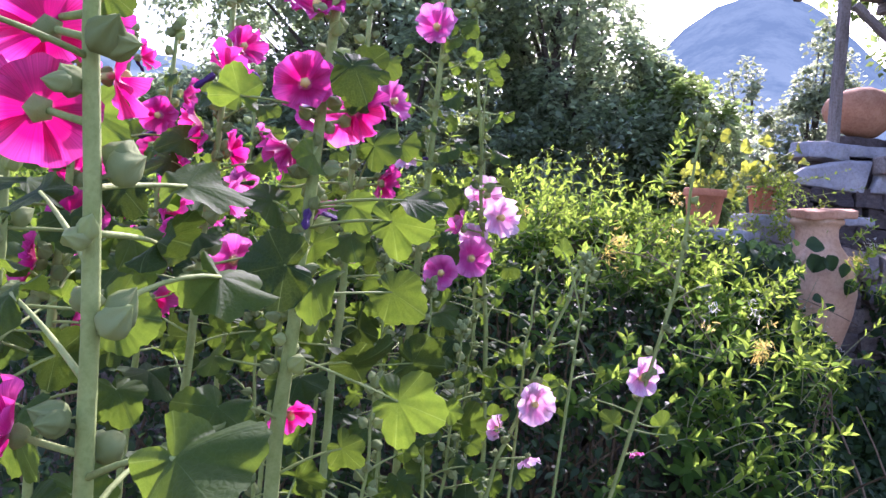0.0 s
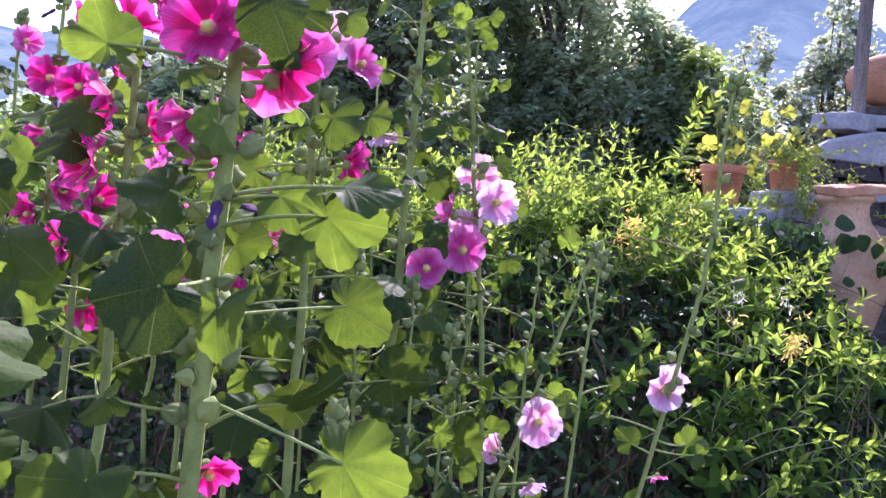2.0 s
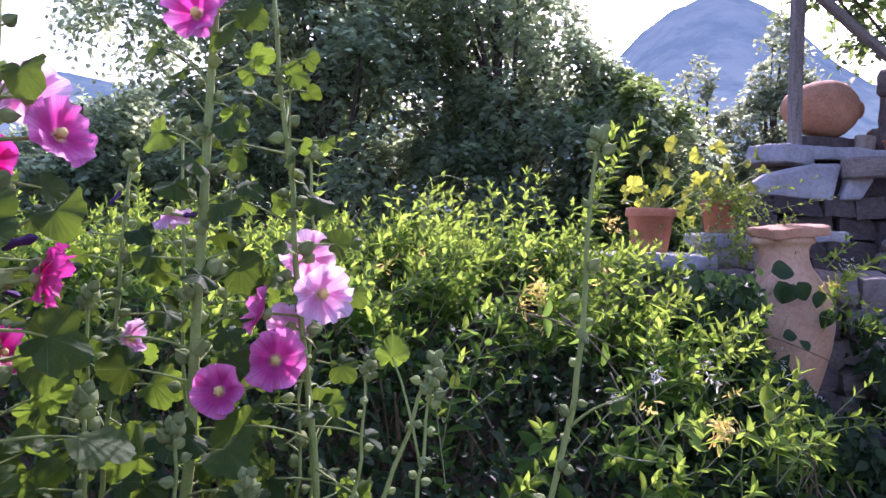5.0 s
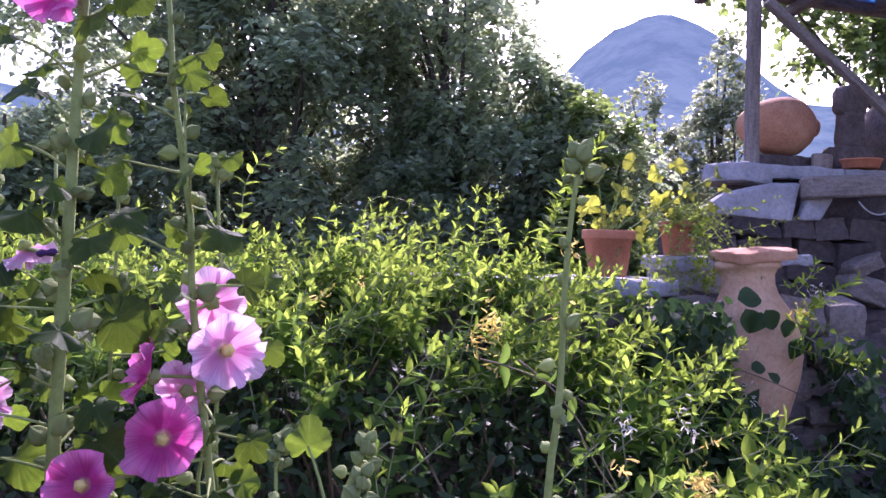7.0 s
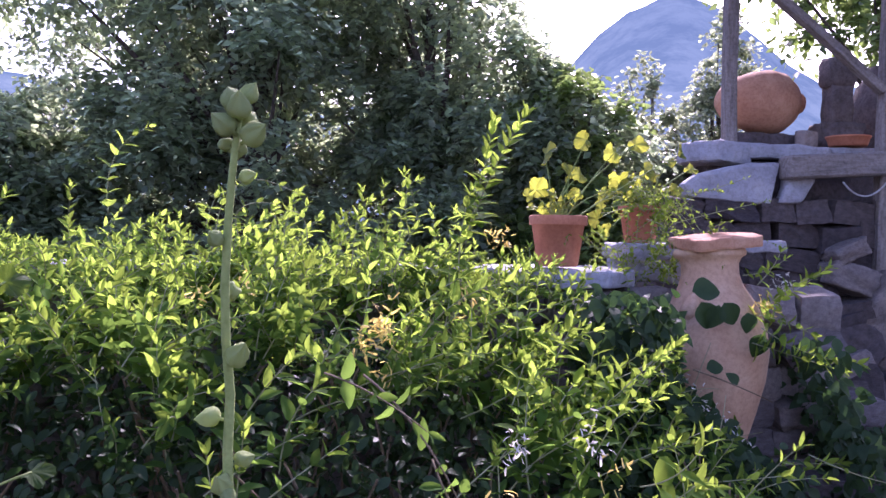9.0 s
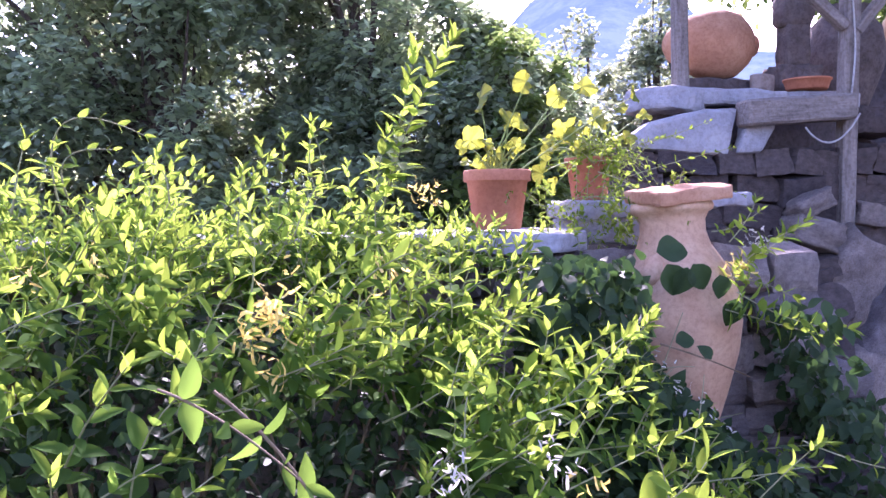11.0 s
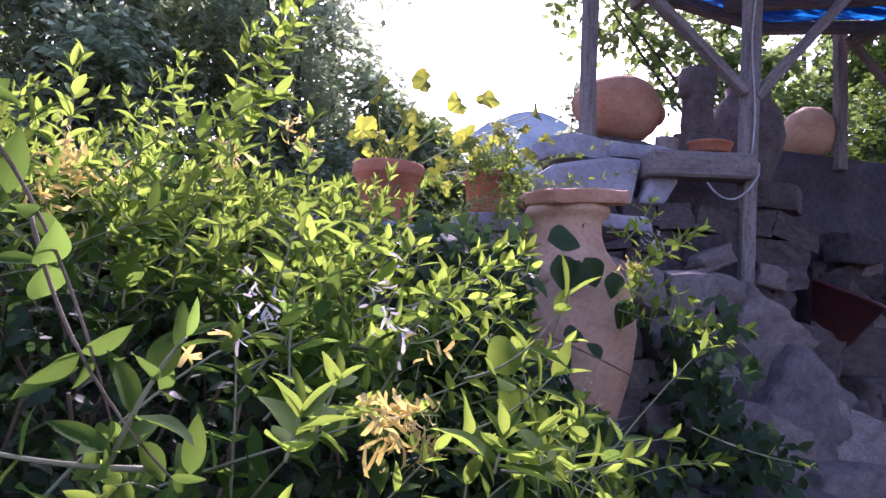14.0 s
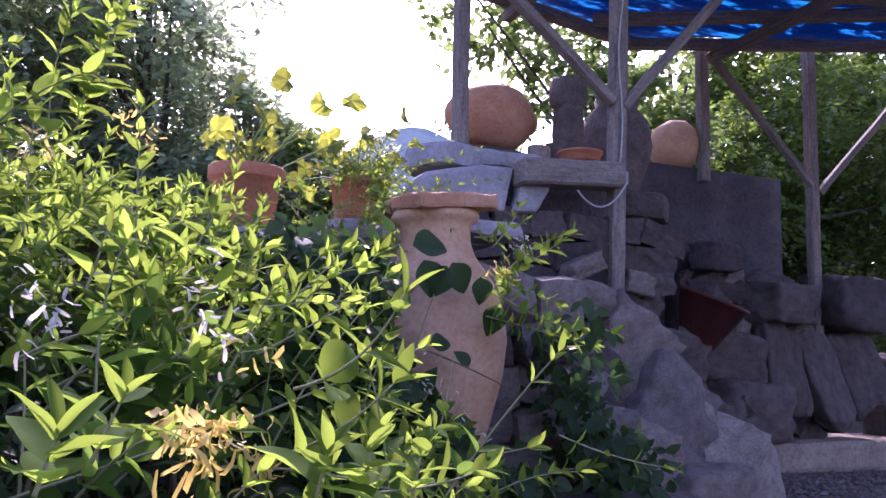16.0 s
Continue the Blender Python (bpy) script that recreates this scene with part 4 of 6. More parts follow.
# back wall of the shelter
def plaster_wall():
    bm = bmesh.new()
    bmesh.ops.create_cube(bm, size=1.0)
    bmesh.ops.subdivide_edges(bm, edges=bm.edges[:], cuts=13, use_grid_fill=True)
    for q in bm.verts:
        p = Vector((3.88 + 1.44 * (q.co.x + 0.5), 6.5 + 0.36 * q.co.y, 0.5 + 2.03 * (q.co.z + 0.5)))
        q.co = p + Vector((0.3, 1, 0.35)) * 0.035 * noise.fractal(p * 3.1, 0.8, 2.0, 4)
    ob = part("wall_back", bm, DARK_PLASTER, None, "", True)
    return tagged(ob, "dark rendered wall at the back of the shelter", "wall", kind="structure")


def rubble_heap(at, count, label, seed, surface, stones, size):
    """Loose stones piled on a sloping surface: surface(rng) gives a place."""
    rng = np.random.default_rng(seed)
    heap = thing("rubble_heap", at, label, "rubble")
    for k in range(count):
        p = np.array(surface(rng)) - np.array(at)
        w = rng.uniform(*size)
        m = Matrix.Translation(p) @ Euler(tuple(rng.normal(0, 0.5, 3))).to_matrix().to_4x4() @ Matrix.Diagonal((w, w * rng.uniform(0.5, 0.9), w * rng.uniform(0.35, 0.8), 1))
        shared("stone", stones[rng.integers(0, len(stones))], m, heap)
    return heap


def back_slope(rng):
    x, s = rng.uniform(3.72, 5.5), rng.uniform(0, 1) ** 0.8
    front = 5.62 + 0.45 * float(smooth01(4.3, 4.7, x))
    return x, front + (6.24 - front) * s, 0.74 + 0.1 * float(smooth01(4.3, 4.7, x)) + (1.15 - 0.28 * abs(x - 4.1)) * s + 0.05 * rng.normal()


def front_slope(rng):
    x, s = rng.uniform(2.28, 2.92), rng.uniform(0, 1)
    return x, 4.56 + 0.36 * s, 0.62 + 0.72 * s + 0.03 * rng.normal()


plaster_wall()
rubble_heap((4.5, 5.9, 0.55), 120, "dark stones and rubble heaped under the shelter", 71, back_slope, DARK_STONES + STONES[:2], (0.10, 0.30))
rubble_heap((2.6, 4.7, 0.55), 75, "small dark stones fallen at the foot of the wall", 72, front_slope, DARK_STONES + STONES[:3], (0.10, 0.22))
lying_pot([(0.001, -0.17), (0.06, -0.165), (0.14, -0.10), (0.18, 0.0), (0.17, 0.09), (0.11, 0.16), (0.09, 0.172), (0.072, 0.17), (0.12, 0.08), (0.001, 0.04)],
          [(0.072, 0.165), (0.09, 0.168), (0.10, 0.19), (0.11, 0.20), (0.105, 0.212), (0.078, 0.212), (0.072, 0.165)], pose(4.50, 6.46, 2.70, 0, 80, -15), CLAY, "round pale clay jar lying on the back wall", 5)


# boulders and rubble beside the path
def boulder(at, size, turn, seed, label="rough grey boulder at the foot of the wall", mat=STONE, group="boulders beside the path", box=0.2):
    me = stone_mesh("boulder", 40 + seed, mat, box, 8, 0.05)
    me.polygons.foreach_set("use_smooth", [True] * len(me.polygons))
    ob = new("boulder", me)
    ob.matrix_basis = pose(*at, *turn) @ Matrix.Diagonal((*(q * 0.9 for q in size), 1))
    return tagged(ob, label, "boulder", group)


for k, (at, size, turn) in enumerate([
        ((3.06, 5.0, 1.28), (0.42, 0.36, 0.42), (10, 35, 0)), ((3.20, 4.95, 1.02), (0.50, 0.40, 0.42), (0, 30, 10)),
        ((3.42, 5.0, 0.83), (0.52, 0.46, 0.5), (0, 25, -10)), ((3.68, 5.05, 0.72), (0.42, 0.42, 0.42), (0, 10, 20)),
        ((2.98, 4.85, 0.80), (0.40, 0.36, 0.46), (0, 15, 0)), ((3.30, 4.82, 0.66), (0.5, 0.4, 0.34), (5, 0, 12)),
        ((2.72, 4.72, 0.76), (0.34, 0.3, 0.3), (0, 5, 30)), ((2.85, 4.95, 1.50), (0.26, 0.2, 0.14), (0, 20, 0)),
        ((2.83, 4.93, 1.62), (0.18, 0.16, 0.09), (0, -25, 0)), ((3.14, 4.98, 1.57), (0.16, 0.14, 0.11), (0, 10, 0))]):
    boulder(at, size, turn, k)
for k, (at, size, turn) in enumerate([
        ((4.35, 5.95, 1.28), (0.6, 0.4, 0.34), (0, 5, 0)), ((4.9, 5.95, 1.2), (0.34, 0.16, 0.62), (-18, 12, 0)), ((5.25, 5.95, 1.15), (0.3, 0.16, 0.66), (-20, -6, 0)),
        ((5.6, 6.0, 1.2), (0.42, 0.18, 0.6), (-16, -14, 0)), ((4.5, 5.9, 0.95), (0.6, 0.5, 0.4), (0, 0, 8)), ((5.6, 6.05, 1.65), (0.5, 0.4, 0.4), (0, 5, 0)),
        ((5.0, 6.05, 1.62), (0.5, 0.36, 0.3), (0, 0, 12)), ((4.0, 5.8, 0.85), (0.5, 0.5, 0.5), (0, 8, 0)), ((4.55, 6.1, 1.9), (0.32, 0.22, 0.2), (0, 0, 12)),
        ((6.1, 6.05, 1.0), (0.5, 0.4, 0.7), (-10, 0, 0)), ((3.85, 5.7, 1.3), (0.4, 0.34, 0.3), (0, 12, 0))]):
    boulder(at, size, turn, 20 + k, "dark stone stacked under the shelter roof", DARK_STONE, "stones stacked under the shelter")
# stone kerb
slab("kerb_stone", [(0, 0), (1.0, -0.02), (2.0, 0.01), (2.7, 0), (2.7, 0.4), (1.6, 0.42), (0.05, 0.4)], 0.21, pose(4.62, 5.86, 0.565, 0, 0, 1), KERB, "long pale stone kerb along the gravel path", "kerb")


def dark_pot(at, r, h, turn, label, mat):
    v, f = lathe([(0.001, 0), (r * 0.5, 0), (r * 0.62, 0.02), (r * 0.95, h * 0.4), (r, h * 0.55), (r * 0.85, h * 0.8), (r * 0.55, h * 0.93), (r * 0.6, h), (r * 0.5, h), (r * 0.45, h * 0.9), (r * 0.7, h * 0.6), (0.001, h * 0.3)], 36, 0.04, 2)
    ob = mesh_object("clay_jar", v, f, mat, smooth=True)
    ob.matrix_basis = pose(*at, *turn)
    return tagged(ob, label, "jar")


dark_pot((3.45, 5.62, 2.09), 0.20, 0.54, (0, 3, 0), "dark squat clay jar standing behind the post", DARK)
slab("ledge_slab", ragged(0.7, 0.5, 12, 56, 0.06), 0.14, pose(3.40, 5.62, 1.96), DARK_STONE, "dark ledge stone behind the shelter post")
slab("pier_stone", ragged(0.6, 0.45, 12, 57, 0.06), 1.45, pose(3.42, 5.64, 0.53), DARK_STONE, "dark stone pier behind the shelter post", bulge=0.03)
# a red tub among the stones
v, f = lathe([(0.001, 0), (0.17, 0), (0.18, 0.01), (0.265, 0.25), (0.278, 0.255), (0.278, 0.275), (0.255, 0.27), (0.165, 0.02), (0.001, 0.02)], 40, 0.06)
tub = mesh_object("tub", v, f, RED_PAINT, smooth=True)
tub.matrix_basis = pose(3.98, 5.72, 1.36, 14, 16, 0)
tagged(tub, "worn dark red metal tub among the stones", "tub")


# ---- hollyhocks ----
def basis(p, along, normal, size):
    y = unit(along)
    x = unit(np.cross(y, unit(normal)))
    z = np.cross(x, y)
    m = Matrix(((x[0], y[0], z[0], p[0]), (x[1], y[1], z[1], p[1]), (x[2], y[2], z[2], p[2]), (0, 0, 0, 1)))
    return m @ Matrix.Diagonal((size, size, size, 1))


def lobed_leaf_mesh(name, seed, mat, lobes=5, depth=0.2, teeth=21, cup=0.16):
    rng = np.random.default_rng(seed)
    n, rings = 96, 5
    verts, faces = [(0, 0, 0)], []
    ph = rng.uniform(0, 6, 4)
    for j in range(1, rings + 1):
        s = j / rings
        for k in range(n):
            a = -math.pi + 2 * math.pi * k / n
            r = (0.92 - 2.2 * depth * (1 - abs(math.cos(lobes * a / 2)) ** 0.55) + 0.05 * math.sin(3 * a + ph[3])) * (0.76 + 0.24 * math.cos(a)) + 0.04 * math.sin(2 * a + ph[0])
            r *= 1 - 0.55 * max(0.0, abs(a) / math.pi - 0.86) / 0.14
            r *= 1 + 0.022 * math.sin(teeth * a)
            r *= s
            rib = 0.05 * abs(math.sin(lobes * a / 2)) * s
            z = cup * (s ** 2) * math.cos(2 * a + ph[1]) * 0.8 - rib + 0.07 * s * math.sin(5 * a + ph[2]) * s - 0.10 * s * s + 0.03 * s ** 4 * math.sin(11 * a + ph[3]) + 0.008 * s ** 5 * math.sin(23 * a)
            verts.append((r * math.sin(a), r * math.cos(a), z))
    for k in range(n):
        k2 = (k + 1) % n
        faces.append((0, 1 + k, 1 + k2))
        for j in range(rings - 1):
            o, q = 1 + j * n, 1 + (j + 1) * n
            faces.append((o + k, q + k, q + k2, o + k2))
    me = bpy.data.meshes.new(name)
    me.from_pydata(verts, [], faces)
    me.polygons.foreach_set("use_smooth", [True] * len(me.polygons))
    me.materials.append(mat)
    return me


def petal_mesh(name, seed, mat, open_=0.35):
    rng = np.random.default_rng(seed)
    nu, nv = 14, 8
    verts, faces = [], []
    ph = rng.uniform(0, 6, 3)
    for j in range(nv + 1):
        s = 0.10 + 0.90 * j / nv
        for i in range(nu + 1):
            u = -1 + 2 * i / nu
            a = u * radians(53) * min(1, 0.80 + 0.35 * s)
            r = s * (1 - 0.10 * u * u * s) * (1 + 0.04 * math.sin(6 * u + ph[0]) * s)
            z = open_ * s ** 1.4 + 0.15 * s ** 3 * math.sin(7 * u + ph[1]) + 0.03 * u + 0.07 * s ** 4 * math.sin(15 * u + ph[2]) - 0.12 * s ** 4
            verts.append((r * math.sin(a), r * math.cos(a), z))
    for j in range(nv):
        for i in range(nu):
            a = j * (nu + 1) + i
            faces.append((a, a + 1, a + nu + 2, a + nu + 1))
    me = bpy.data.meshes.new(name)
    me.from_pydata(verts, [], faces)
    me.polygons.foreach_set("use_smooth", [True] * len(me.polygons))
    me.materials.append(mat)
    return me


def revolve_mesh(name, profile, sides, mat, ribs=0, rib_depth=0.0):
    verts, faces = [], []
    n = len(profile)
    for k in range(sides):
        a = 2 * math.pi * k / sides
        for r, z in profile:
            q = r * (1 + rib_depth * math.cos(ribs * a))
            verts.append((q * math.cos(a), q * math.sin(a), z))
    for k in range(sides):
        for i in range(n - 1):
            k2 = (k + 1) % sides
            faces.append((k * n + i, k2 * n + i, k2 * n + i + 1, k * n + i + 1))
    me = bpy.data.meshes.new(name)
    me.from_pydata(verts, [], faces)
    me.polygons.foreach_set("use_smooth", [True] * len(me.polygons))
    me.materials.append(mat)
    return me


HOLLY_LEAVES = [lobed_leaf_mesh("leaf", s, LEAF_HOLLY, 5, (0.07, 0.13, 0.10, 0.16, 0.12)[s], 27, 0.26) for s in range(5)]
PETAL_MESHES = {c: [petal_mesh("petal", s, m, 0.42 + 0.14 * s) for s in range(3)] for c, m in PETALS.items()}
STAMEN_MESH = revolve_mesh("stamen", [(0.0, 0.0), (0.08, 0.02), (0.09, 0.12), (0.14, 0.20), (0.16, 0.30), (0.12, 0.38), (0.0, 0.43)], 10, STAMEN, 5, 0.12)
CALYX_MESH = revolve_mesh("calyx", [(0.0, -0.34), (0.10, -0.32), (0.20, -0.22), (0.24, -0.10), (0.20, -0.02)], 15, BUD, 5, 0.14)


def bud_mesh(name, seed, lean):
    """A pointed bud on its short stalk, with the tips of five sepals flaring from it."""
    rng = np.random.default_rng(seed)
    prof = [(0.0, -0.5, 0), (0.15, -0.5, 0), (0.16, -0.05, 0), (0.62, 0.08, 0.03), (0.96, 0.45, 0.07), (1.03, 0.9, 0.12), (0.80, 1.38, 0.18), (0.42, 1.85, 0.16), (0.13, 2.28, 0.05), (0.0, 2.45, 0)]
    sides, n = 20, len(prof)
    verts, faces = [], []
    wob = rng.uniform(0.92, 1.08, sides)
    for k in range(sides):
        q = 2 * math.pi * k / sides
        for r, z, d in prof:
            rr = r * (1 + d * math.cos(5 * q)) * (wob[k] if d else 1)
            verts.append((rr * math.cos(q) + lean * z * z * 0.12, rr * math.sin(q), z + (0.12 * math.cos(5 * q) if d > 0.13 else 0)))
    for k in range(sides):
        for i in range(n - 1):
            k2 = (k + 1) % sides
            faces.append((k * n + i, k2 * n + i, k2 * n + i + 1, k * n + i + 1))
    me = bpy.data.meshes.new(name)
    me.from_pydata(verts, [], faces)
    me.polygons.foreach_set("use_smooth", [True] * len(me.polygons))
    me.materials.append(BUD)
    return me


BUDS = [bud_mesh("bud", 3 + k, (-1, 0.4, 1, 0)[k]) for k in range(4)]
SPENT_MESH = revolve_mesh("spent_bloom", [(0.0, 0.0), (0.10, 0.05), (0.12, 0.25), (0.08, 0.55), (0.12, 0.85), (0.06, 1.05), (0.0, 1.08)], 12, SPENT, 4, 0.28)


def add_flower(plant, base, p, facing, r, colour, rng):
    p = np.array(p, float) - base
    facing = unit(facing)
    spin = rng.uniform(0, 6.3)
    any_ = np.array([0.0, 0.05, 1.0]) if abs(facing[2]) < 0.9 else np.array([1.0, 0, 0])
    m = basis(p, np.cross(np.cross(facing, any_), facing), facing, r)
    flower = shared("flower", STAMEN_MESH, m, plant)
    shared("calyx", CALYX_MESH, Matrix(), flower)
    meshes = PETAL_MESHES[colour]
    for k in range(5):
        a = spin + k * 2 * math.pi / 5 + rng.normal(0, 0.08)
        tilt = rng.normal(0, 0.13)
        sc = rng.uniform(0.88, 1.08)
        shared("petal", meshes[rng.integers(0, 3)], Matrix.Rotation(a, 4, "Z") @ Matrix.Rotation(tilt, 4, "X") @ Matrix.Translation((0, 0, 0.02 * (k % 2))) @ Matrix.Diagonal((sc, sc, sc, 1)), flower)


def hollyhock(low, high, r0, label, *, flowers=(), leaves=(), wild=0, buds=0, bloom=(), spent=0, seed=1, top_cluster=True, leaf_size=(0.04, 0.075), foot=None, bud_from=0.3, bud_size=1.0, root=None):
    """low and high: two points of the stem; it goes on to the ground below. foot: lowest height for random leaves."""
    rng = np.random.default_rng(seed)
    low, high = np.array(low, float), np.array(high, float)
    d = (high - low) / (high[2] - low[2])
    gx = low - d * (low[2] - 0.25) * 0.7
    if root:
        gx = np.array([root[0], root[1], 0.0])
    gz = float(ground_height(gx[0], gx[1])) - 0.02
    base = np.array([gx[0], gx[1], gz])
    plant = thing("hollyhock", tuple(base), label, "flower", "hollyhocks in the flower bed")
    s = np.linspace(0, 1, 5)[:, None]
    path = np.concatenate([base + (low - base) * s, low + (high - low) * np.linspace(0.12, 1, 9)[:, None]]) - base
    path[1:-1, :2] += rng.normal(0, 0.003, (len(path) - 2, 2))
    v, f = tube(path, np.linspace(r0 * 1.15, r0 * 0.55, len(path)), 10)
    mesh_object("stem", v, f, STALK, plant, smooth=True)

    def on_stem(z):
        zz = z - gz
        return np.array([np.interp(zz, path[:, 2], path[:, 0]), np.interp(zz, path[:, 2], path[:, 1]), zz])

    def stalked_leaf(z, p, along, normal, size):
        a = on_stem(z)
        b = np.array(p, float) - base
        mid = np.array([*((a + b) / 2)[:2], max(a[2], b[2]) - 0.2 * abs(a[2] - b[2])]) + rng.normal(0, 0.006, 3)
        q = np.linspace(0, 1, 7)[:, None]
        vv, ff = tube((1 - q) ** 2 * a + 2 * q * (1 - q) * mid + q ** 2 * b, np.linspace(0.0024, 0.0015, 7), 6)
        mesh_object("leaf_stalk", vv, ff, STALK, plant, smooth=True)
        shared("leaf", HOLLY_LEAVES[rng.integers(0, 5)], basis(b, along, normal, size), plant)

    for z, p, along, normal, size in leaves:
        stalked_leaf(z, p, along, normal, size)
    zt = high[2]
    zb = foot if foot is not None else 0.55
    turn = rng.uniform(0, 6)
    for k in range(wild):
        f_ = (k + rng.uniform(0, 1)) / wild
        z = zb + (zt - 0.15 - zb) * f_
        turn += 2.4 + rng.normal(0, 0.3)
        out = np.array([math.cos(turn), math.sin(turn), 0])
        reach = rng.uniform(0.06, 0.15) * (1.15 - 0.6 * f_)
        size = rng.uniform(*leaf_size) * (1.15 - 0.55 * f_)
        p = on_stem(z) + base + out * reach + np.array([0, 0, rng.uniform(-0.02, 0.06)])
        stalked_leaf(z, p, out * 0.8 + np.array([0, 0, rng.uniform(-0.9, 0.2)]), np.array([0, -0.7, rng.uniform(-0.1, 0.8)]) + out * rng.uniform(0.0, 0.5) + rng.normal(0, 0.3, 3), size)
    for p, facing, r, colour in flowers:
        add_flower(plant, base, p, facing, r, colour, rng)
        a, b = on_stem(p[2] - 0.01), np.array(p, float) - base
        vv, ff = tube(np.linspace(a, b, 4), [0.003, 0.0025, 0.0025, 0.003], 6)
        mesh_object("flower_stalk", vv, ff, STALK, plant, smooth=True)
    for z0, z1, count, colour in bloom:
        for k in range(count):
            z = z0 + (z1 - z0) * (k + rng.uniform(0.1, 0.9)) / count
            turn += 2.4
            out = np.array([math.cos(turn), math.sin(turn), rng.normal(0.15, 0.25)])
            add_flower(plant, base, on_stem(z) + base + out * 0.028, out + np.array([0.1, -0.35, 0.0]), rng.uniform(0.036, 0.047), colour, rng)
    for k in range(spent):
        z = rng.uniform(zb + 0.4, zt)
        turn += 2.2
        out = np.array([math.cos(turn), math.sin(turn), rng.uniform(-0.9, 0.4)])
        shared("spent_bloom", SPENT_MESH, basis(on_stem(z) + out * 0.02, np.cross(out, (0.2, 0.1, 1)), out, rng.uniform(0.032, 0.045)), plant)
    for k in range(buds):
        f_ = (k + rng.uniform(0, 0.8)) / buds
        z = zt - (zt - zb) * (1 - bud_from) * (1 - f_)
        turn += 2.4
        sz = rng.uniform(0.0075, 0.0115) * (1.15 - 0.35 * f_) * bud_size
        out = np.array([math.cos(turn), math.sin(turn), rng.uniform(0.2, 0.8)])
        p = on_stem(z) + unit(out) * (r0 * 0.8 + sz * 0.5)
        m = basis(p, np.cross(out, (0.3, 0.2, 1)), out, sz)
        shared("bud", BUDS[rng.integers(0, 4)], m, plant)
        if f_ < 0.6 and rng.uniform() < 0.55:
            turned = np.array([math.cos(turn + 0.7), math.sin(turn + 0.7), rng.uniform(-0.3, 1.0)])
            shared("bud", BUDS[rng.integers(0, 4)], basis(p + unit(turned) * sz * 0.6, np.cross(turned, (0.3, 0.2, 1)), turned, sz * rng.uniform(0.7, 1.0)), plant)
    if top_cluster:
        for k in range(7):
            out = unit(np.array([math.cos(k * 2.4) * 0.6, math.sin(k * 2.4) * 0.6, 1.1 - 0.15 * k]))
            shared("bud", BUDS[3], basis(path[-1] + out * 0.006 - np.array([0, 0, 0.005 * k]), np.cross(out, (0.3, 0.9, 0.1)), out, rng.uniform(0.007, 0.011) * bud_size), plant)
    return plant


CAM, AWAY = np.array([0.15, -0.9, 0.1]), np.array([-0.2, 0.9, 0.2])
UP = np.array([0.1, -0.35, 0.9])
TALL = "tall hollyhock with magenta blooms and big lobed leaves"
hollyhock((-0.207, 0.50, 1.31), (-0.240, 0.50, 2.15), 0.0062, TALL, flowers=[
    ((-0.263, 0.530, 1.549), AWAY, 0.037, "magenta"), ((-0.261, 0.530, 1.600), AWAY + np.array([-0.3, 0, 0.2]), 0.036, "magenta"), ((-0.230, 0.560, 1.577), np.array([0.8, 0.4, 0.1]), 0.028, "magenta"),
    ((-0.254, 0.500, 1.347), np.array([-0.8, -0.2, 0.1]), 0.033, "magenta"), ((-0.318, 0.600, 1.615), AWAY, 0.033, "pink")],
    leaves=[(1.50, (-0.195, 0.620, 1.508), np.array([0.9, 0.2, 0.15]), np.array([0.1, -0.4, 0.9]), 0.052), (1.42, (-0.165, 0.620, 1.442), np.array([0.9, 0.1, -0.35]), np.array([0.15, -0.45, 0.9]), 0.053),
     (1.29, (-0.188, 0.600, 1.313), np.array([0.9, 0.2, -0.1]), np.array([0.0, -0.25, 0.95]), 0.070), (1.45, (-0.304, 0.620, 1.495), np.array([-0.8, 0.1, -0.2]), np.array([0, -0.45, 0.9]), 0.043),
     (1.38, (-0.311, 0.600, 1.420), np.array([-0.8, 0.1, -0.5]), np.array([0, -0.45, 0.9]), 0.043)], wild=12, buds=30, seed=1, foot=0.5)
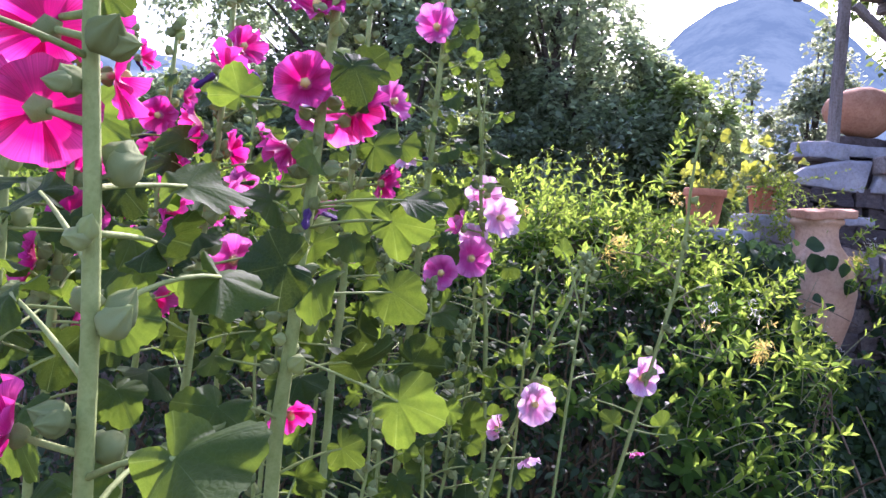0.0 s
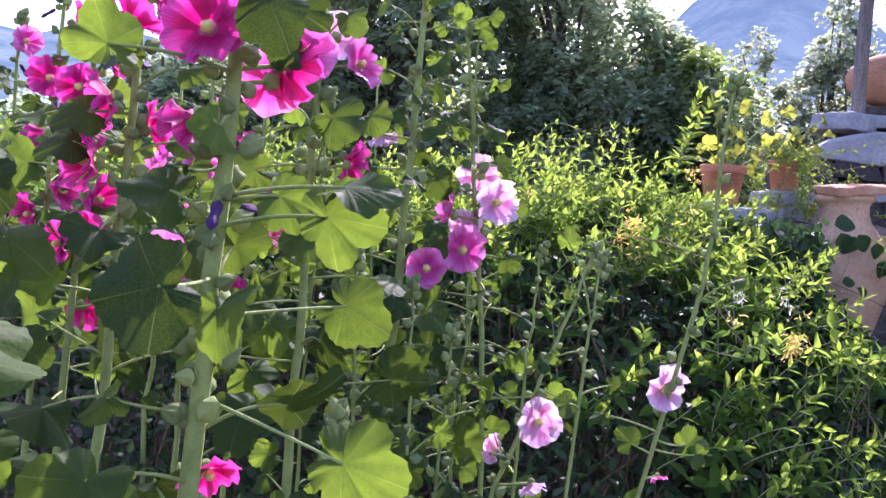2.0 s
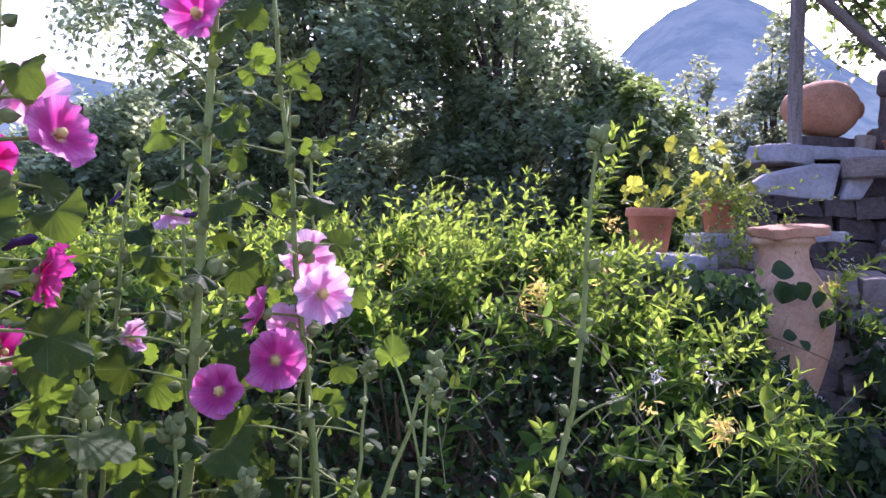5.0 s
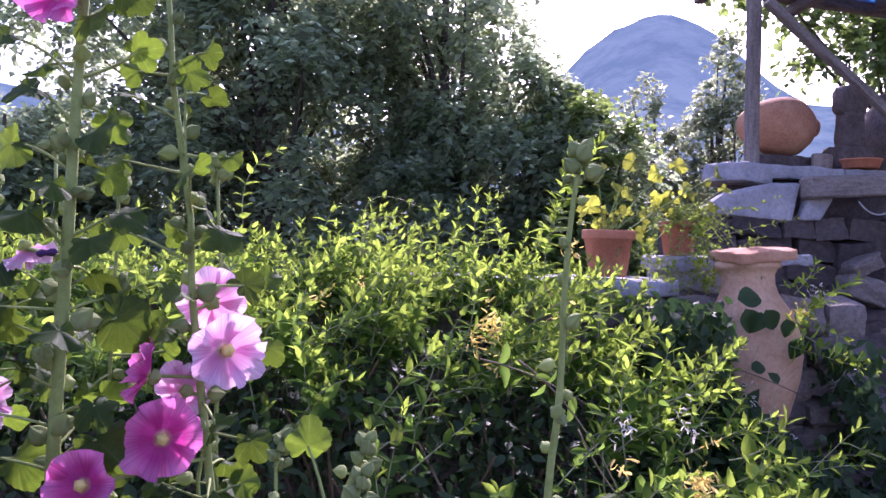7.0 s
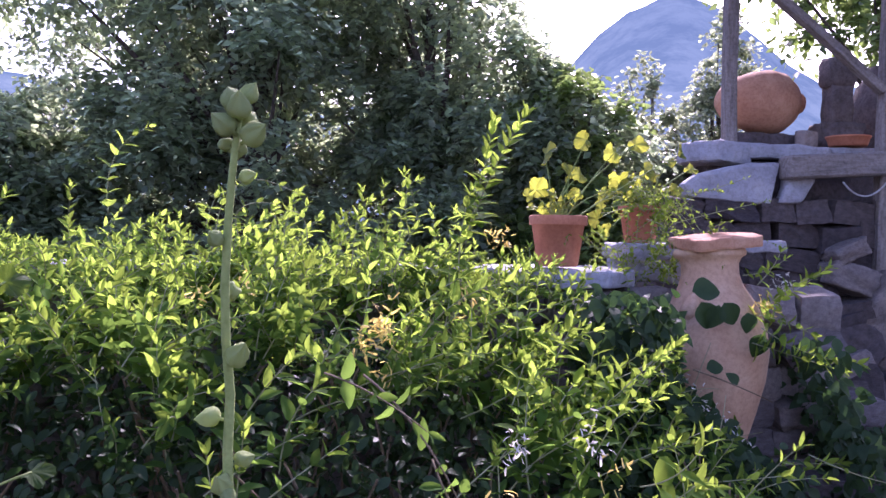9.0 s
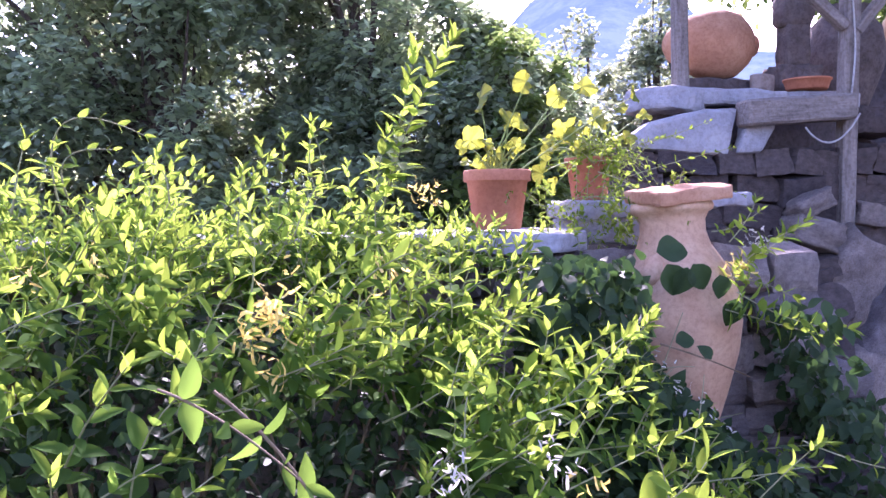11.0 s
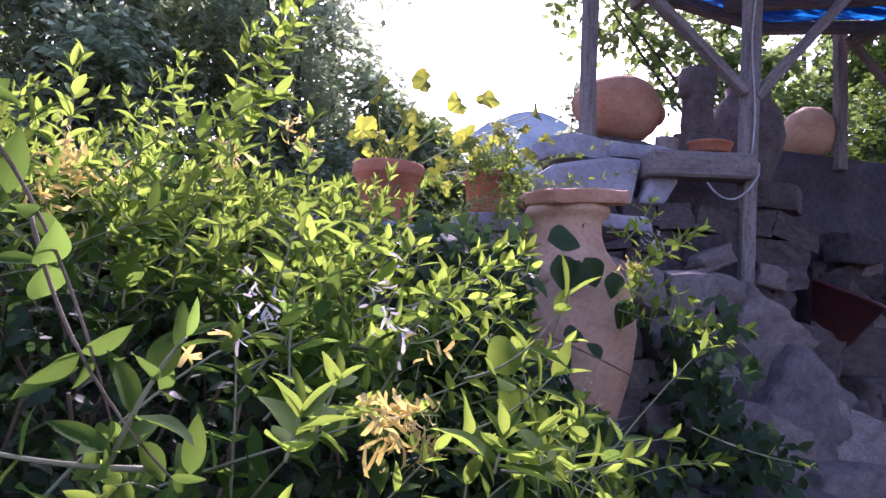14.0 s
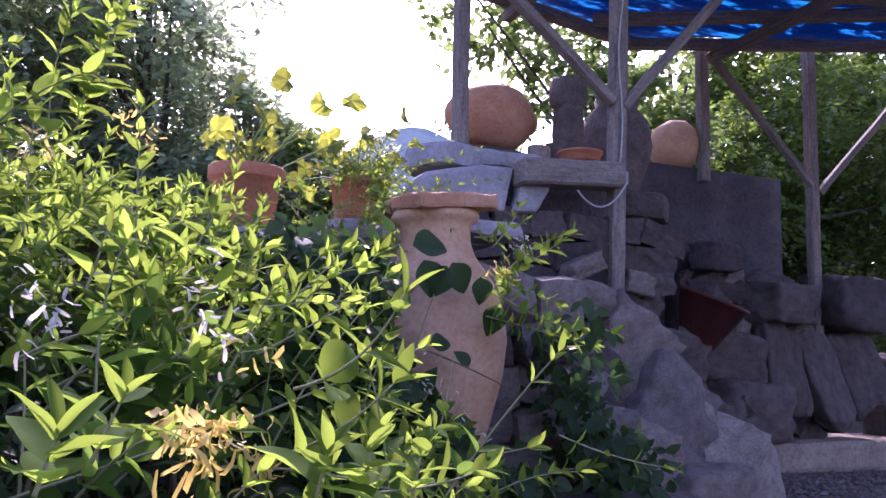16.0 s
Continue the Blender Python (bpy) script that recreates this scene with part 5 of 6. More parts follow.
hollyhock((-0.203, 1.10, 1.19), (-0.160, 1.10, 1.86), 0.0105, TALL, flowers=[
    ((-0.193, 1.070, 1.655), CAM, 0.041, "magenta"), ((-0.133, 1.130, 1.635), np.array([0.7, 0.5, -0.2]), 0.039, "magenta"), ((-0.148, 1.140, 1.620), AWAY, 0.038, "pink"), ((-0.191, 1.100, 1.757), np.array([0.1, -0.5, 0.7]), 0.038, "magenta"),
    ((-0.215, 1.120, 1.578), np.array([-0.6, 0.2, -0.6]), 0.036, "magenta"), ((-0.196, 1.140, 1.213), np.array([0.5, -0.5, -0.5]), 0.034, "magenta")],
    leaves=[(1.66, (-0.128, 1.020, 1.676), np.array([0.3, 0.0, -0.5]), np.array([0.2, -0.7, 0.6]), 0.05), (1.64, (-0.129, 1.150, 1.695), np.array([0.5, 0.0, 0.5]), np.array([-0.2, -0.9, 0.2]), 0.045), (1.5, (-0.048, 1.000, 1.516), np.array([0.9, 0.0, 0.1]), np.array([0.0, -0.3, 0.9]), 0.05), (1.47, (-0.065, 1.020, 1.489), np.array([0.95, 0.0, -0.1]), np.array([0.1, -0.92, 0.13]), 0.058), (1.38, (-0.070, 1.220, 1.383), np.array([0.8, 0.0, -0.45]), np.array([0.1, -0.92, 0.18]), 0.062),
     (1.30, (-0.041, 1.030, 1.265), np.array([0.85, -0.1, -0.25]), np.array([0.2, -0.92, 0.23]), 0.070), (1.62, (-0.257, 1.000, 1.626), np.array([-0.3, 0.0, 0.8]), np.array([0.4, -0.92, 0.08]), 0.045),
     (1.42, (-0.170, 0.900, 1.434), np.array([-0.9, 0.0, -0.25]), np.array([0.0, -0.92, 0.18]), 0.062)], wild=15, buds=36, spent=2, seed=2, foot=1.0)
hollyhock((-0.431, 1.42, 1.088), (-0.385, 1.42, 1.86), 0.008, TALL, flowers=[
    ((-0.359, 1.300, 1.698), np.array([0.3, 0.3, 0.7]), 0.042, "magenta"), ((-0.377, 1.500, 1.392), CAM, 0.045, "pink"), ((-0.386, 1.450, 1.503), np.array([0.5, 0.4, 0.2]), 0.042, "pink"),
    ((-0.441, 1.400, 1.530), np.array([-0.5, -0.4, 0.1]), 0.045, "magenta"), ((-0.449, 1.400, 1.438), CAM, 0.03, "magenta")], wild=18, buds=24, spent=3, foot=1.15, seed=3, bloom=[(1.5, 1.8, 3, "magenta")])
hollyhock((-0.200, 1.64, 1.061), (-0.178, 1.64, 1.92), 0.0085, "hollyhock with pink blooms and yellow stamens", flowers=[
    ((-0.188, 1.500, 1.707), CAM + np.array([0.3, 0, 0]), 0.048, "pink"), ((-0.127, 1.680, 1.721), np.array([0.6, -0.5, 0.3]), 0.042, "pink"), ((-0.170, 1.700, 1.770), AWAY, 0.044, "pale"), ((-0.243, 1.600, 1.688), AWAY, 0.044, "pale"),
    ((-0.137, 1.660, 1.569), np.array([0.8, 0.2, -0.4]), 0.036, "magenta"), ((-0.127, 1.640, 1.556), np.array([0.7, 0.3, 0.0]), 0.034, "magenta"), ((-0.237, 1.600, 1.514), np.array([0.2, 0.2, -0.9]), 0.034, "pink")],
    leaves=[(1.50, (-0.138, 1.500, 1.618), np.array([0.8, -0.1, -0.3]), np.array([0.0, -0.92, 0.18]), 0.06)], wild=20, buds=24, spent=2, foot=1.15, seed=4)
hollyhock((-0.070, 2.05, 1.147), (-0.028, 2.05, 2.12), 0.0100, "tall hollyhock spire, mostly in bud, with one pink bloom", flowers=[
    ((-0.055, 2.020, 1.953), CAM + np.array([-0.3, 0, 0.1]), 0.050, "pink"), ((-0.119, 2.100, 1.641), np.array([0.2, 0.4, -0.8]), 0.036, "pale")], wild=48, buds=22, spent=2, bud_size=1.1, seed=5, leaf_size=(0.04, 0.07), foot=1.0)
hollyhock((0.126, 2.15, 1.219), (0.036, 2.15, 2.06), 0.0065, "hollyhock spire with a cluster of pink blooms", flowers=[
    ((0.135, 2.120, 1.508), np.array([0.55, -0.8, 0.1]), 0.056, "pale"), ((0.071, 2.060, 1.402), CAM, 0.050, "pink"), ((0.001, 1.980, 1.364), np.array([-0.1, -0.9, 0.25]), 0.048, "pink"), ((0.104, 2.200, 1.568), AWAY, 0.048, "pale"),
    ((0.043, 2.100, 1.476), np.array([-0.7, -0.1, 0.3]), 0.045, "pink"), ((0.083, 2.140, 1.450), AWAY, 0.04, "pale")],
    leaves=[(1.62, (0.081, 2.100, 1.880), np.array([0.9, 0, -0.1]), np.array([0.1, -0.92, 0.18]), 0.034)], wild=34, buds=24, bud_size=1.1, seed=6, leaf_size=(0.035, 0.062), foot=1.05)
hollyhock((0.530, 1.86, 1.38), (0.546, 1.815, 1.755), 0.0046, "slender hollyhock spire with plump green buds and a pale pink bloom", flowers=[
    ((0.472, 1.880, 1.169), CAM, 0.046, "pale"), ((0.477, 1.880, 0.998), np.array([0.2, -0.3, -0.9]), 0.018, "pink")],
    leaves=[(1.07, (0.536, 1.900, 1.057), np.array([0.95, 0, 0.12]), np.array([0, -0.92, 0.38]), 0.05), (1.05, (0.545, 1.880, 1.043), np.array([0.8, 0, -0.35]), np.array([0, -0.92, 0.48]), 0.034), (1.04, (0.420, 1.880, 1.059), np.array([-0.5, 0, 0.5]), np.array([0.2, -0.92, 0.18]), 0.04)],
    wild=4, buds=17, seed=7, foot=0.3, leaf_size=(0.03, 0.05), bud_from=0.55, bud_size=0.82, root=(0.25, 1.95))
hollyhock((0.165, 1.90, 0.95), (0.330, 1.90, 1.43), 0.0052, "young hollyhock spike in bud with a pale bloom below", flowers=[((0.236, 1.880, 1.090), CAM, 0.046, "pale"), ((0.166, 1.920, 1.016), np.array([-0.7, -0.2, 0.2]), 0.034, "pale"), ((0.235, 1.900, 0.960), np.array([0.3, -0.2, -0.9]), 0.03, "pale")],
    leaves=[(1.15, (0.290, 1.920, 1.119), np.array([0.9, 0, -0.05]), np.array([0, -0.92, 0.38]), 0.036)], wild=4, buds=14, seed=8, foot=0.3, leaf_size=(0.03, 0.05), bud_from=0.5, bud_size=0.8)
hollyhock((0.211, 1.95, 1.147), (0.232, 1.95, 1.42), 0.0036, "thin young hollyhock spike in bud", wild=6, buds=10, seed=9, bud_size=0.7, leaf_size=(0.025, 0.04), foot=0.9)
hollyhock((0.30, 1.80, 1.18), (0.325, 1.80, 1.42), 0.0036, "thin young hollyhock spike in bud", leaves=[(1.30, (0.268, 1.850, 1.442), np.array([0.1, 0, 0.9]), np.array([0.3, -0.92, 0.00]), 0.034)], wild=3, buds=10, seed=10, bud_size=0.75, leaf_size=(0.02, 0.035), foot=1.1)
# further plants of the bed
for k, (x, y, top, r, nb, col) in enumerate([(-0.62, 1.75, 1.85, 0.008, 6, "magenta"), (-0.85, 2.1, 1.9, 0.008, 6, "magenta"), (-0.56, 2.25, 1.85, 0.007, 3, "pink"), (-0.95, 1.62, 1.9, 0.008, 6, "magenta"), (-0.36, 1.95, 1.8, 0.006, 4, "magenta"),
                                              (-0.55, 1.18, 1.8, 0.008, 6, "magenta"), (-0.30, 2.35, 1.75, 0.006, 1, "pale"), (-0.72, 2.5, 1.8, 0.007, 2, "pink"), (-1.1, 2.4, 1.9, 0.007, 3, "pink"), (-0.47, 0.86, 1.85, 0.008, 3, "magenta")]):
    hollyhock((x - 0.03, y, 0.9), (x + 0.03, y, top), r, TALL if col == "magenta" else "hollyhock with pink blooms among the leaves", wild=24, buds=20, spent=3 if k % 2 else 2, bloom=[(1.25, top - 0.05, nb, col)] , seed=30 + k, foot=1.12, leaf_size=(0.045, 0.08))
for k, (x, y, top) in enumerate([(-0.155, 2.30, 1.81), (-0.065, 2.32, 1.75), (0.09, 2.30, 1.78), (-0.25, 2.1, 1.5), (-0.02, 1.8, 1.35), (0.06, 1.9, 1.25), (-0.12, 1.75, 1.4), (0.10, 2.2, 1.45), (-0.33, 1.5, 1.3), (-0.1, 1.45, 1.2)]):
    hollyhock((x + 0.02 * (-1) ** k, y, 0.8), (x, y, top), 0.0045, "thin young hollyhock spike in bud", wild=13, buds=12, seed=60 + k, foot=0.75, leaf_size=(0.034, 0.06))


# ---- standing-out honeysuckle shoots ----
def long_shoot(base, tip, sag, leaf, spacing, seed, woody=False, young=True, r=0.0024):
    rng = np.random.default_rng(seed)
    path = shoot_path(np.array(base) - HEDGE_AT, np.array(tip) - HEDGE_AT, sag, 14)
    v, f = tube(path, np.linspace(r, r * 0.45, len(path)), 6)
    shoot = mesh_object("shoot", v, f, TWIG if woody else SHOOT_STEM, HEDGE, smooth=True)
    put("foliage", shoot_leaves(path, rng, leaf, spacing), LEAF_FINE, LEAF_SHOOT if young else LEAF_HONEY, shoot)
    return shoot


SHOOTS = [
    # base, tip, sag, leaf length, spacing
    ((1.257, 3.250, 1.218), (1.383, 3.200, 1.402), (0, 0, 0.02), 0.055, 0.035), ((1.150, 2.750, 1.196), (1.237, 2.670, 1.292), (0.02, 0, -0.03), 0.060, 0.04), ((1.135, 2.800, 1.123), (1.249, 2.730, 1.203), (0, 0, -0.03), 0.060, 0.04),
    ((1.216, 2.800, 1.086), (1.366, 2.750, 1.112), (0, 0, -0.02), 0.055, 0.035), ((1.903, 3.900, 1.401), (2.150, 3.880, 1.577), (0, 0, 0.0), 0.055, 0.024), ((1.92, 3.86, 1.44), (2.08, 3.80, 1.56), (0, 0, 0.03), 0.05, 0.024), ((1.90, 3.86, 1.52), (1.97, 3.84, 1.64), (0.02, 0, 0.0), 0.04, 0.025), ((1.90, 3.84, 1.42), (2.03, 3.74, 1.37), (0, 0, 0.02), 0.05, 0.024), ((1.867, 3.900, 1.550), (2.019, 3.900, 1.609), (0, 0, -0.03), 0.03, 0.03),
    ((1.864, 3.750, 1.390), (2.114, 3.620, 1.299), (0, 0, -0.05), 0.05, 0.022), ((1.857, 3.800, 1.336), (2.084, 3.660, 1.268), (0, 0, 0.0), 0.048, 0.022), ((1.838, 3.400, 1.081), (2.046, 3.300, 1.022), (0, 0, -0.02), 0.03, 0.05),
    ((0.907, 3.550, 1.680), (1.039, 3.450, 1.994), (-0.03, 0, 0.0), 0.060, 0.022), ((0.894, 3.550, 1.642), (0.964, 3.500, 1.978), (0, 0, 0.0), 0.060, 0.022), ((0.742, 3.700, 1.659), (0.766, 3.690, 1.828), (-0.05, 0, 0.08), 0.04, 0.03),
    ((0.327, 3.100, 1.628), (0.469, 3.050, 1.753), (-0.12, 0, 0.16), 0.026, 0.03), ((0.337, 3.100, 1.656), (0.421, 3.050, 1.730), (-0.07, 0, 0.05), 0.024, 0.03), ((0.480, 3.200, 1.645), (0.425, 3.200, 1.716), (0.03, 0, 0.05), 0.035, 0.03),
    ((0.579, 3.400, 1.576), (0.594, 3.400, 1.714), (0, 0, 0.02), 0.04, 0.03), ((0.693, 3.400, 1.574), (0.741, 3.400, 1.678), (0, 0, 0.02), 0.045, 0.03), ((0.317, 2.900, 1.630), (0.339, 2.900, 1.732), (0, 0, 0.02), 0.045, 0.03),
    ((1.187, 3.200, 1.308), (1.377, 3.200, 1.400), (0, 0, -0.02), 0.05, 0.035), ((0.794, 3.200, 1.294), (0.820, 3.200, 1.515), (0.0, 0, 0), 0.045, 0.03), ((1.095, 3.400, 1.346), (1.196, 3.400, 1.429), (0.0, 0, 0), 0.045, 0.03),
    ((0.868, 3.400, 1.533), (0.885, 3.350, 1.781), (-0.03, 0, 0), 0.05, 0.03), ((0.863, 3.100, 1.372), (0.863, 3.100, 1.538), (0, 0, 0), 0.05, 0.03), ((1.077, 3.200, 1.358), (1.117, 3.200, 1.448), (0, 0, 0), 0.055, 0.03),
    ((1.005, 3.300, 1.408), (0.999, 3.300, 1.620), (0, 0, 0), 0.05, 0.03), ((0.944, 3.000, 1.297), (0.972, 3.000, 1.404), (0, 0, 0), 0.055, 0.03), ((1.156, 3.200, 1.286), (1.176, 3.200, 1.391), (0, 0, 0), 0.055, 0.03),
    ((0.966, 2.600, 1.146), (0.986, 2.600, 1.197), (0, 0, 0), 0.055, 0.03), ((0.935, 2.500, 1.139), (0.945, 2.500, 1.177), (0, 0, 0), 0.055, 0.03), ((1.141, 2.600, 1.115), (1.149, 2.600, 1.151), (0, 0, 0), 0.06, 0.03), ((1.180, 2.600, 1.113), (1.186, 2.600, 1.155), (0, 0, 0), 0.06, 0.03), ((1.263, 2.700, 1.094), (1.271, 2.700, 1.137), (0, 0, 0), 0.055, 0.03),
    ((-0.009, 3.300, 1.703), (0.085, 3.300, 1.918), (-0.07, 0, 0.06), 0.04, 0.03), ((0.768, 3.700, 1.697), (0.736, 3.700, 1.828), (0.0, 0, 0.02), 0.045, 0.03), ((0.203, 3.400, 1.679), (0.234, 3.400, 1.762), (0.0, 0, 0.02), 0.045, 0.03),
    ((1.102, 2.900, 1.101), (1.408, 2.850, 1.030), (0.0, 0, 0.04), 0.045, 0.03), ((1.121, 3.000, 1.135), (1.388, 3.000, 1.247), (0.0, 0, 0), 0.045, 0.03), ((1.175, 3.100, 1.230), (1.303, 3.100, 1.306), (0.0, 0, 0), 0.045, 0.03),
]
for k, (a, b, sag, leaf, sp) in enumerate(SHOOTS):
    long_shoot(a, b, sag, leaf * 1.18, sp, 100 + k, r=0.0019)
# woody branches that cross close by
long_shoot((0.626, 2.550, 1.442), (0.814, 2.420, 1.177), (0.02, 0, 0.06), 0.042, 0.09, 201, True, young=False, r=0.0024)
long_shoot((0.735, 2.500, 1.319), (0.856, 2.380, 1.148), (-0.02, 0, -0.02), 0.045, 0.12, 202, True, young=False, r=0.002)
long_shoot((0.813, 2.420, 1.142), (0.858, 2.400, 1.234), (0.0, 0, 0.02), 0.052, 0.022, 203, young=False)
long_shoot((0.840, 2.400, 1.149), (0.708, 2.380, 1.172), (0.0, 0, -0.01), 0.046, 0.08, 204, young=False)
long_shoot((0.561, 2.600, 1.436), (0.721, 2.400, 1.386), (0.0, 0, 0.02), 0.042, 0.08, 205, True, young=False, r=0.002)
near_leaves = []
for p, d, n, L in [((0.787, 2.450, 1.209), (-0.9, 0, -0.4), (0.1, -0.6, 0.7), 0.060), ((0.713, 2.480, 1.281), (0.9, 0, 0.05), (0, -0.5, 0.8), 0.055), ((0.717, 2.500, 1.332), (0.1, 0, 0.9), (0.4, -0.8, 0.1), 0.065), ((0.867, 2.420, 1.142), (0.05, 0, 0.9), (0.1, -0.9, 0.1), 0.05), ((0.819, 2.400, 1.157), (-0.6, 0.1, 0.35), (0.2, -0.5, 0.8), 0.06)]:
    near_leaves.append((np.array(p) - HEDGE_AT, np.array(d), np.array(n), L, L * 0.5))
near_leaves = [(p, d, n, L * 0.8, w * 0.62) for p, d, n, L, w in near_leaves]
put("broad_leaf", near_leaves, LEAF_FINE, LEAF_HONEY, HEDGE)

# blossoms
rng = np.random.default_rng(77)
white, yellow = [], []
for p, n in [((1.084, 2.800, 1.251), 14), ((0.923, 2.800, 1.256), 14), ((1.672, 3.600, 1.124), 10), ((1.632, 3.600, 1.160), 8), ((1.720, 3.600, 1.088), 10), ((1.755, 3.600, 1.051), 8), ((1.583, 3.600, 1.256), 8), ((1.999, 3.860, 1.525), 16), ((1.974, 3.860, 1.500), 12), ((1.055, 2.800, 1.307), 16), ((0.907, 2.750, 1.279), 12), ((1.979, 3.880, 1.532), 12)]:
    white += [(q - HEDGE_AT, d, nn, l * 0.65, w * 0.7) for q, d, nn, l, w in blossom_cluster(p, rng, n, 0.013)]
for p, n in [((1.057, 2.700, 1.144), 30), ((1.072, 2.700, 1.163), 16), ((1.050, 2.700, 1.142), 20), ((0.653, 3.040, 1.470), 30), ((0.656, 3.040, 1.372), 16), ((0.620, 3.100, 1.422), 30), ((0.658, 3.100, 1.449), 20), ((0.865, 3.200, 1.516), 20), ((0.983, 3.600, 1.666), 22), ((1.033, 3.700, 1.669), 18), ((1.923, 3.840, 1.457), 20), ((0.846, 2.600, 1.224), 10), ((1.154, 2.900, 1.101), 20), ((1.150, 2.900, 1.110), 24), ((0.661, 3.100, 1.437), 16), ((1.899, 3.860, 1.454), 16), ((1.121, 2.800, 1.225), 8), ((1.030, 2.600, 1.175), 20), ((0.212, 3.300, 1.520), 14), ((0.321, 3.300, 1.538), 10), ((0.687, 3.300, 1.492), 12)]:
    yellow += [(q - HEDGE_AT, d, nn, l, w) for q, d, nn, l, w in blossom_cluster(p, rng, int(n * 0.8), 0.011)]
put("white_blossom", white, PETAL_STRIP, WHITE_BLOOM, HEDGE, "white spidery honeysuckle blossoms")
put("yellow_blossom", yellow, PETAL_STRIP, YELLOW_BLOOM, HEDGE, "faded yellow honeysuckle blossoms")

# creeper over the jar and the stones, its shade held in the dark leaf colour
def build_creeper():
    rng = np.random.default_rng(9)
    at = np.array([1.8, 3.8, 0.3])
    creeper = thing("creeper", tuple(at), "shaded green creeper climbing over the jar and stones", "climbing plant")
    rows = []
    for k in range(14000):
        x, y, z = rng.uniform(1.25, 2.85), rng.uniform(3.55, 3.86), 0.3 + 1.2 * rng.uniform(0, 1) ** 1.1
        lim = 1.64 + 0.75 * (1.36 - z) if z > 0.85 else 2.7 - 0.5 * z
        right = 2.12 + 0.3 * (1.2 - z)
        if not (x < lim or (x > right - 0.05 and z < max(1.42 - 1.0 * (x - 2.0), 1.08 - 0.36 * (x - 2.05)) + 0.12 * noise.noise(Vector((x * 5, z * 5, 2))))):
            continue
        if x > right:
            y += 0.35
            if x > 2.55 or rng.uniform() < 0.2:
                continue
        ln = rng.uniform(0.035, 0.065)
        rows.append((np.array([x, y, z]) - at, unit(rng.normal(0, 0.7, 3) + np.array([0.0, -0.3, -0.6])), rng.normal(0, 0.45, 3) + np.array([0, -0.8, 0.5]), ln, ln * 0.6))
    rows = [r for r in rows if not before_jar(r[0] + at)]
    put("foliage", rows, LEAF_POINTED, LEAF_SHADED, creeper)
    for k, (p, d, n, L) in enumerate([((1.746, 3.800, 1.457), (-0.3, 0, -0.8), (0.2, -0.9, 0.2), 0.085), ((1.761, 3.800, 1.465), (0.4, 0, -0.7), (-0.2, -0.9, 0.2), 0.085), ((1.686, 3.800, 1.467), (0.3, 0, -0.8), (0.0, -0.9, 0.2), 0.095), ((1.888, 3.800, 1.365), (-0.2, 0, -0.8), (0, -0.9, 0.3), 0.08),
                                      ((1.655, 3.800, 1.500), (0.9, 0, 0.1), (0.1, -0.8, 0.5), 0.10), ((1.687, 3.750, 1.260), (0.7, 0, 0.1), (0.1, -0.8, 0.5), 0.06), ((1.791, 3.750, 1.209), (-0.4, 0, 0.5), (0.1, -0.8, 0.5), 0.05), ((1.840, 3.800, 1.434), (0.1, 0, -0.9), (0, -0.9, 0.3), 0.07)]):
        put("broad_leaf", [(np.array(p) - at, np.array(d), np.array(n), L, L * 0.8)], LEAF_FINE, LEAF_SHADED, creeper, kind="")
    path = shoot_path(np.array((1.641, 3.740, 1.258)) - at, np.array((1.901, 3.740, 1.156)) - at, (0, 0, 0.01), 10)
    v, f = tube(path, np.linspace(0.003, 0.0015, 10), 6)
    mesh_object("runner", v, f, TWIG, creeper)


build_creeper()


# ---- potted plants ----
FAN_LEAVES = [lobed_leaf_mesh("leaf", 20 + s, LEAF_GERANIUM, 5, 0.10, 21, 0.26) for s in range(4)]


def potted_plant(root, rows, label, seed):
    rng = np.random.default_rng(seed)
    root = np.array(root, float)
    plant = thing("potted_plant", tuple(root), label, "plant", "plants in the terracotta pots")
    extra = [(root + np.array([rng.normal(0, 0.07), rng.normal(0, 0.05), rng.uniform(0.01, 0.13)]), rng.uniform(0.014, 0.026)) for k in range(13)]
    for p, size in list(rows) + extra:
        b = np.array(p, float) - root
        a = np.array([rng.normal(0, 0.02), rng.normal(0, 0.02), -0.01])
        mid = a * 0.6 + b * 0.4 + np.array([0, 0, 0.04]) + rng.normal(0, 0.01, 3)
        q = np.linspace(0, 1, 8)[:, None]
        v, f = tube((1 - q) ** 2 * a + 2 * q * (1 - q) * mid + q ** 2 * b, np.linspace(0.0028, 0.0016, 8), 6)
        mesh_object("leaf_stalk", v, f, STALK, plant, smooth=True)
        d = np.array([rng.normal(0, 0.6), rng.normal(-0.3, 0.4), rng.normal(0.1, 0.35)])
        shared("leaf", FAN_LEAVES[rng.integers(0, 4)], basis(b, d, np.array([rng.normal(0, 0.4), rng.normal(-0.75, 0.2), rng.uniform(-0.1, 0.75)]), size * rng.uniform(1.2, 1.75)), plant)
    return plant


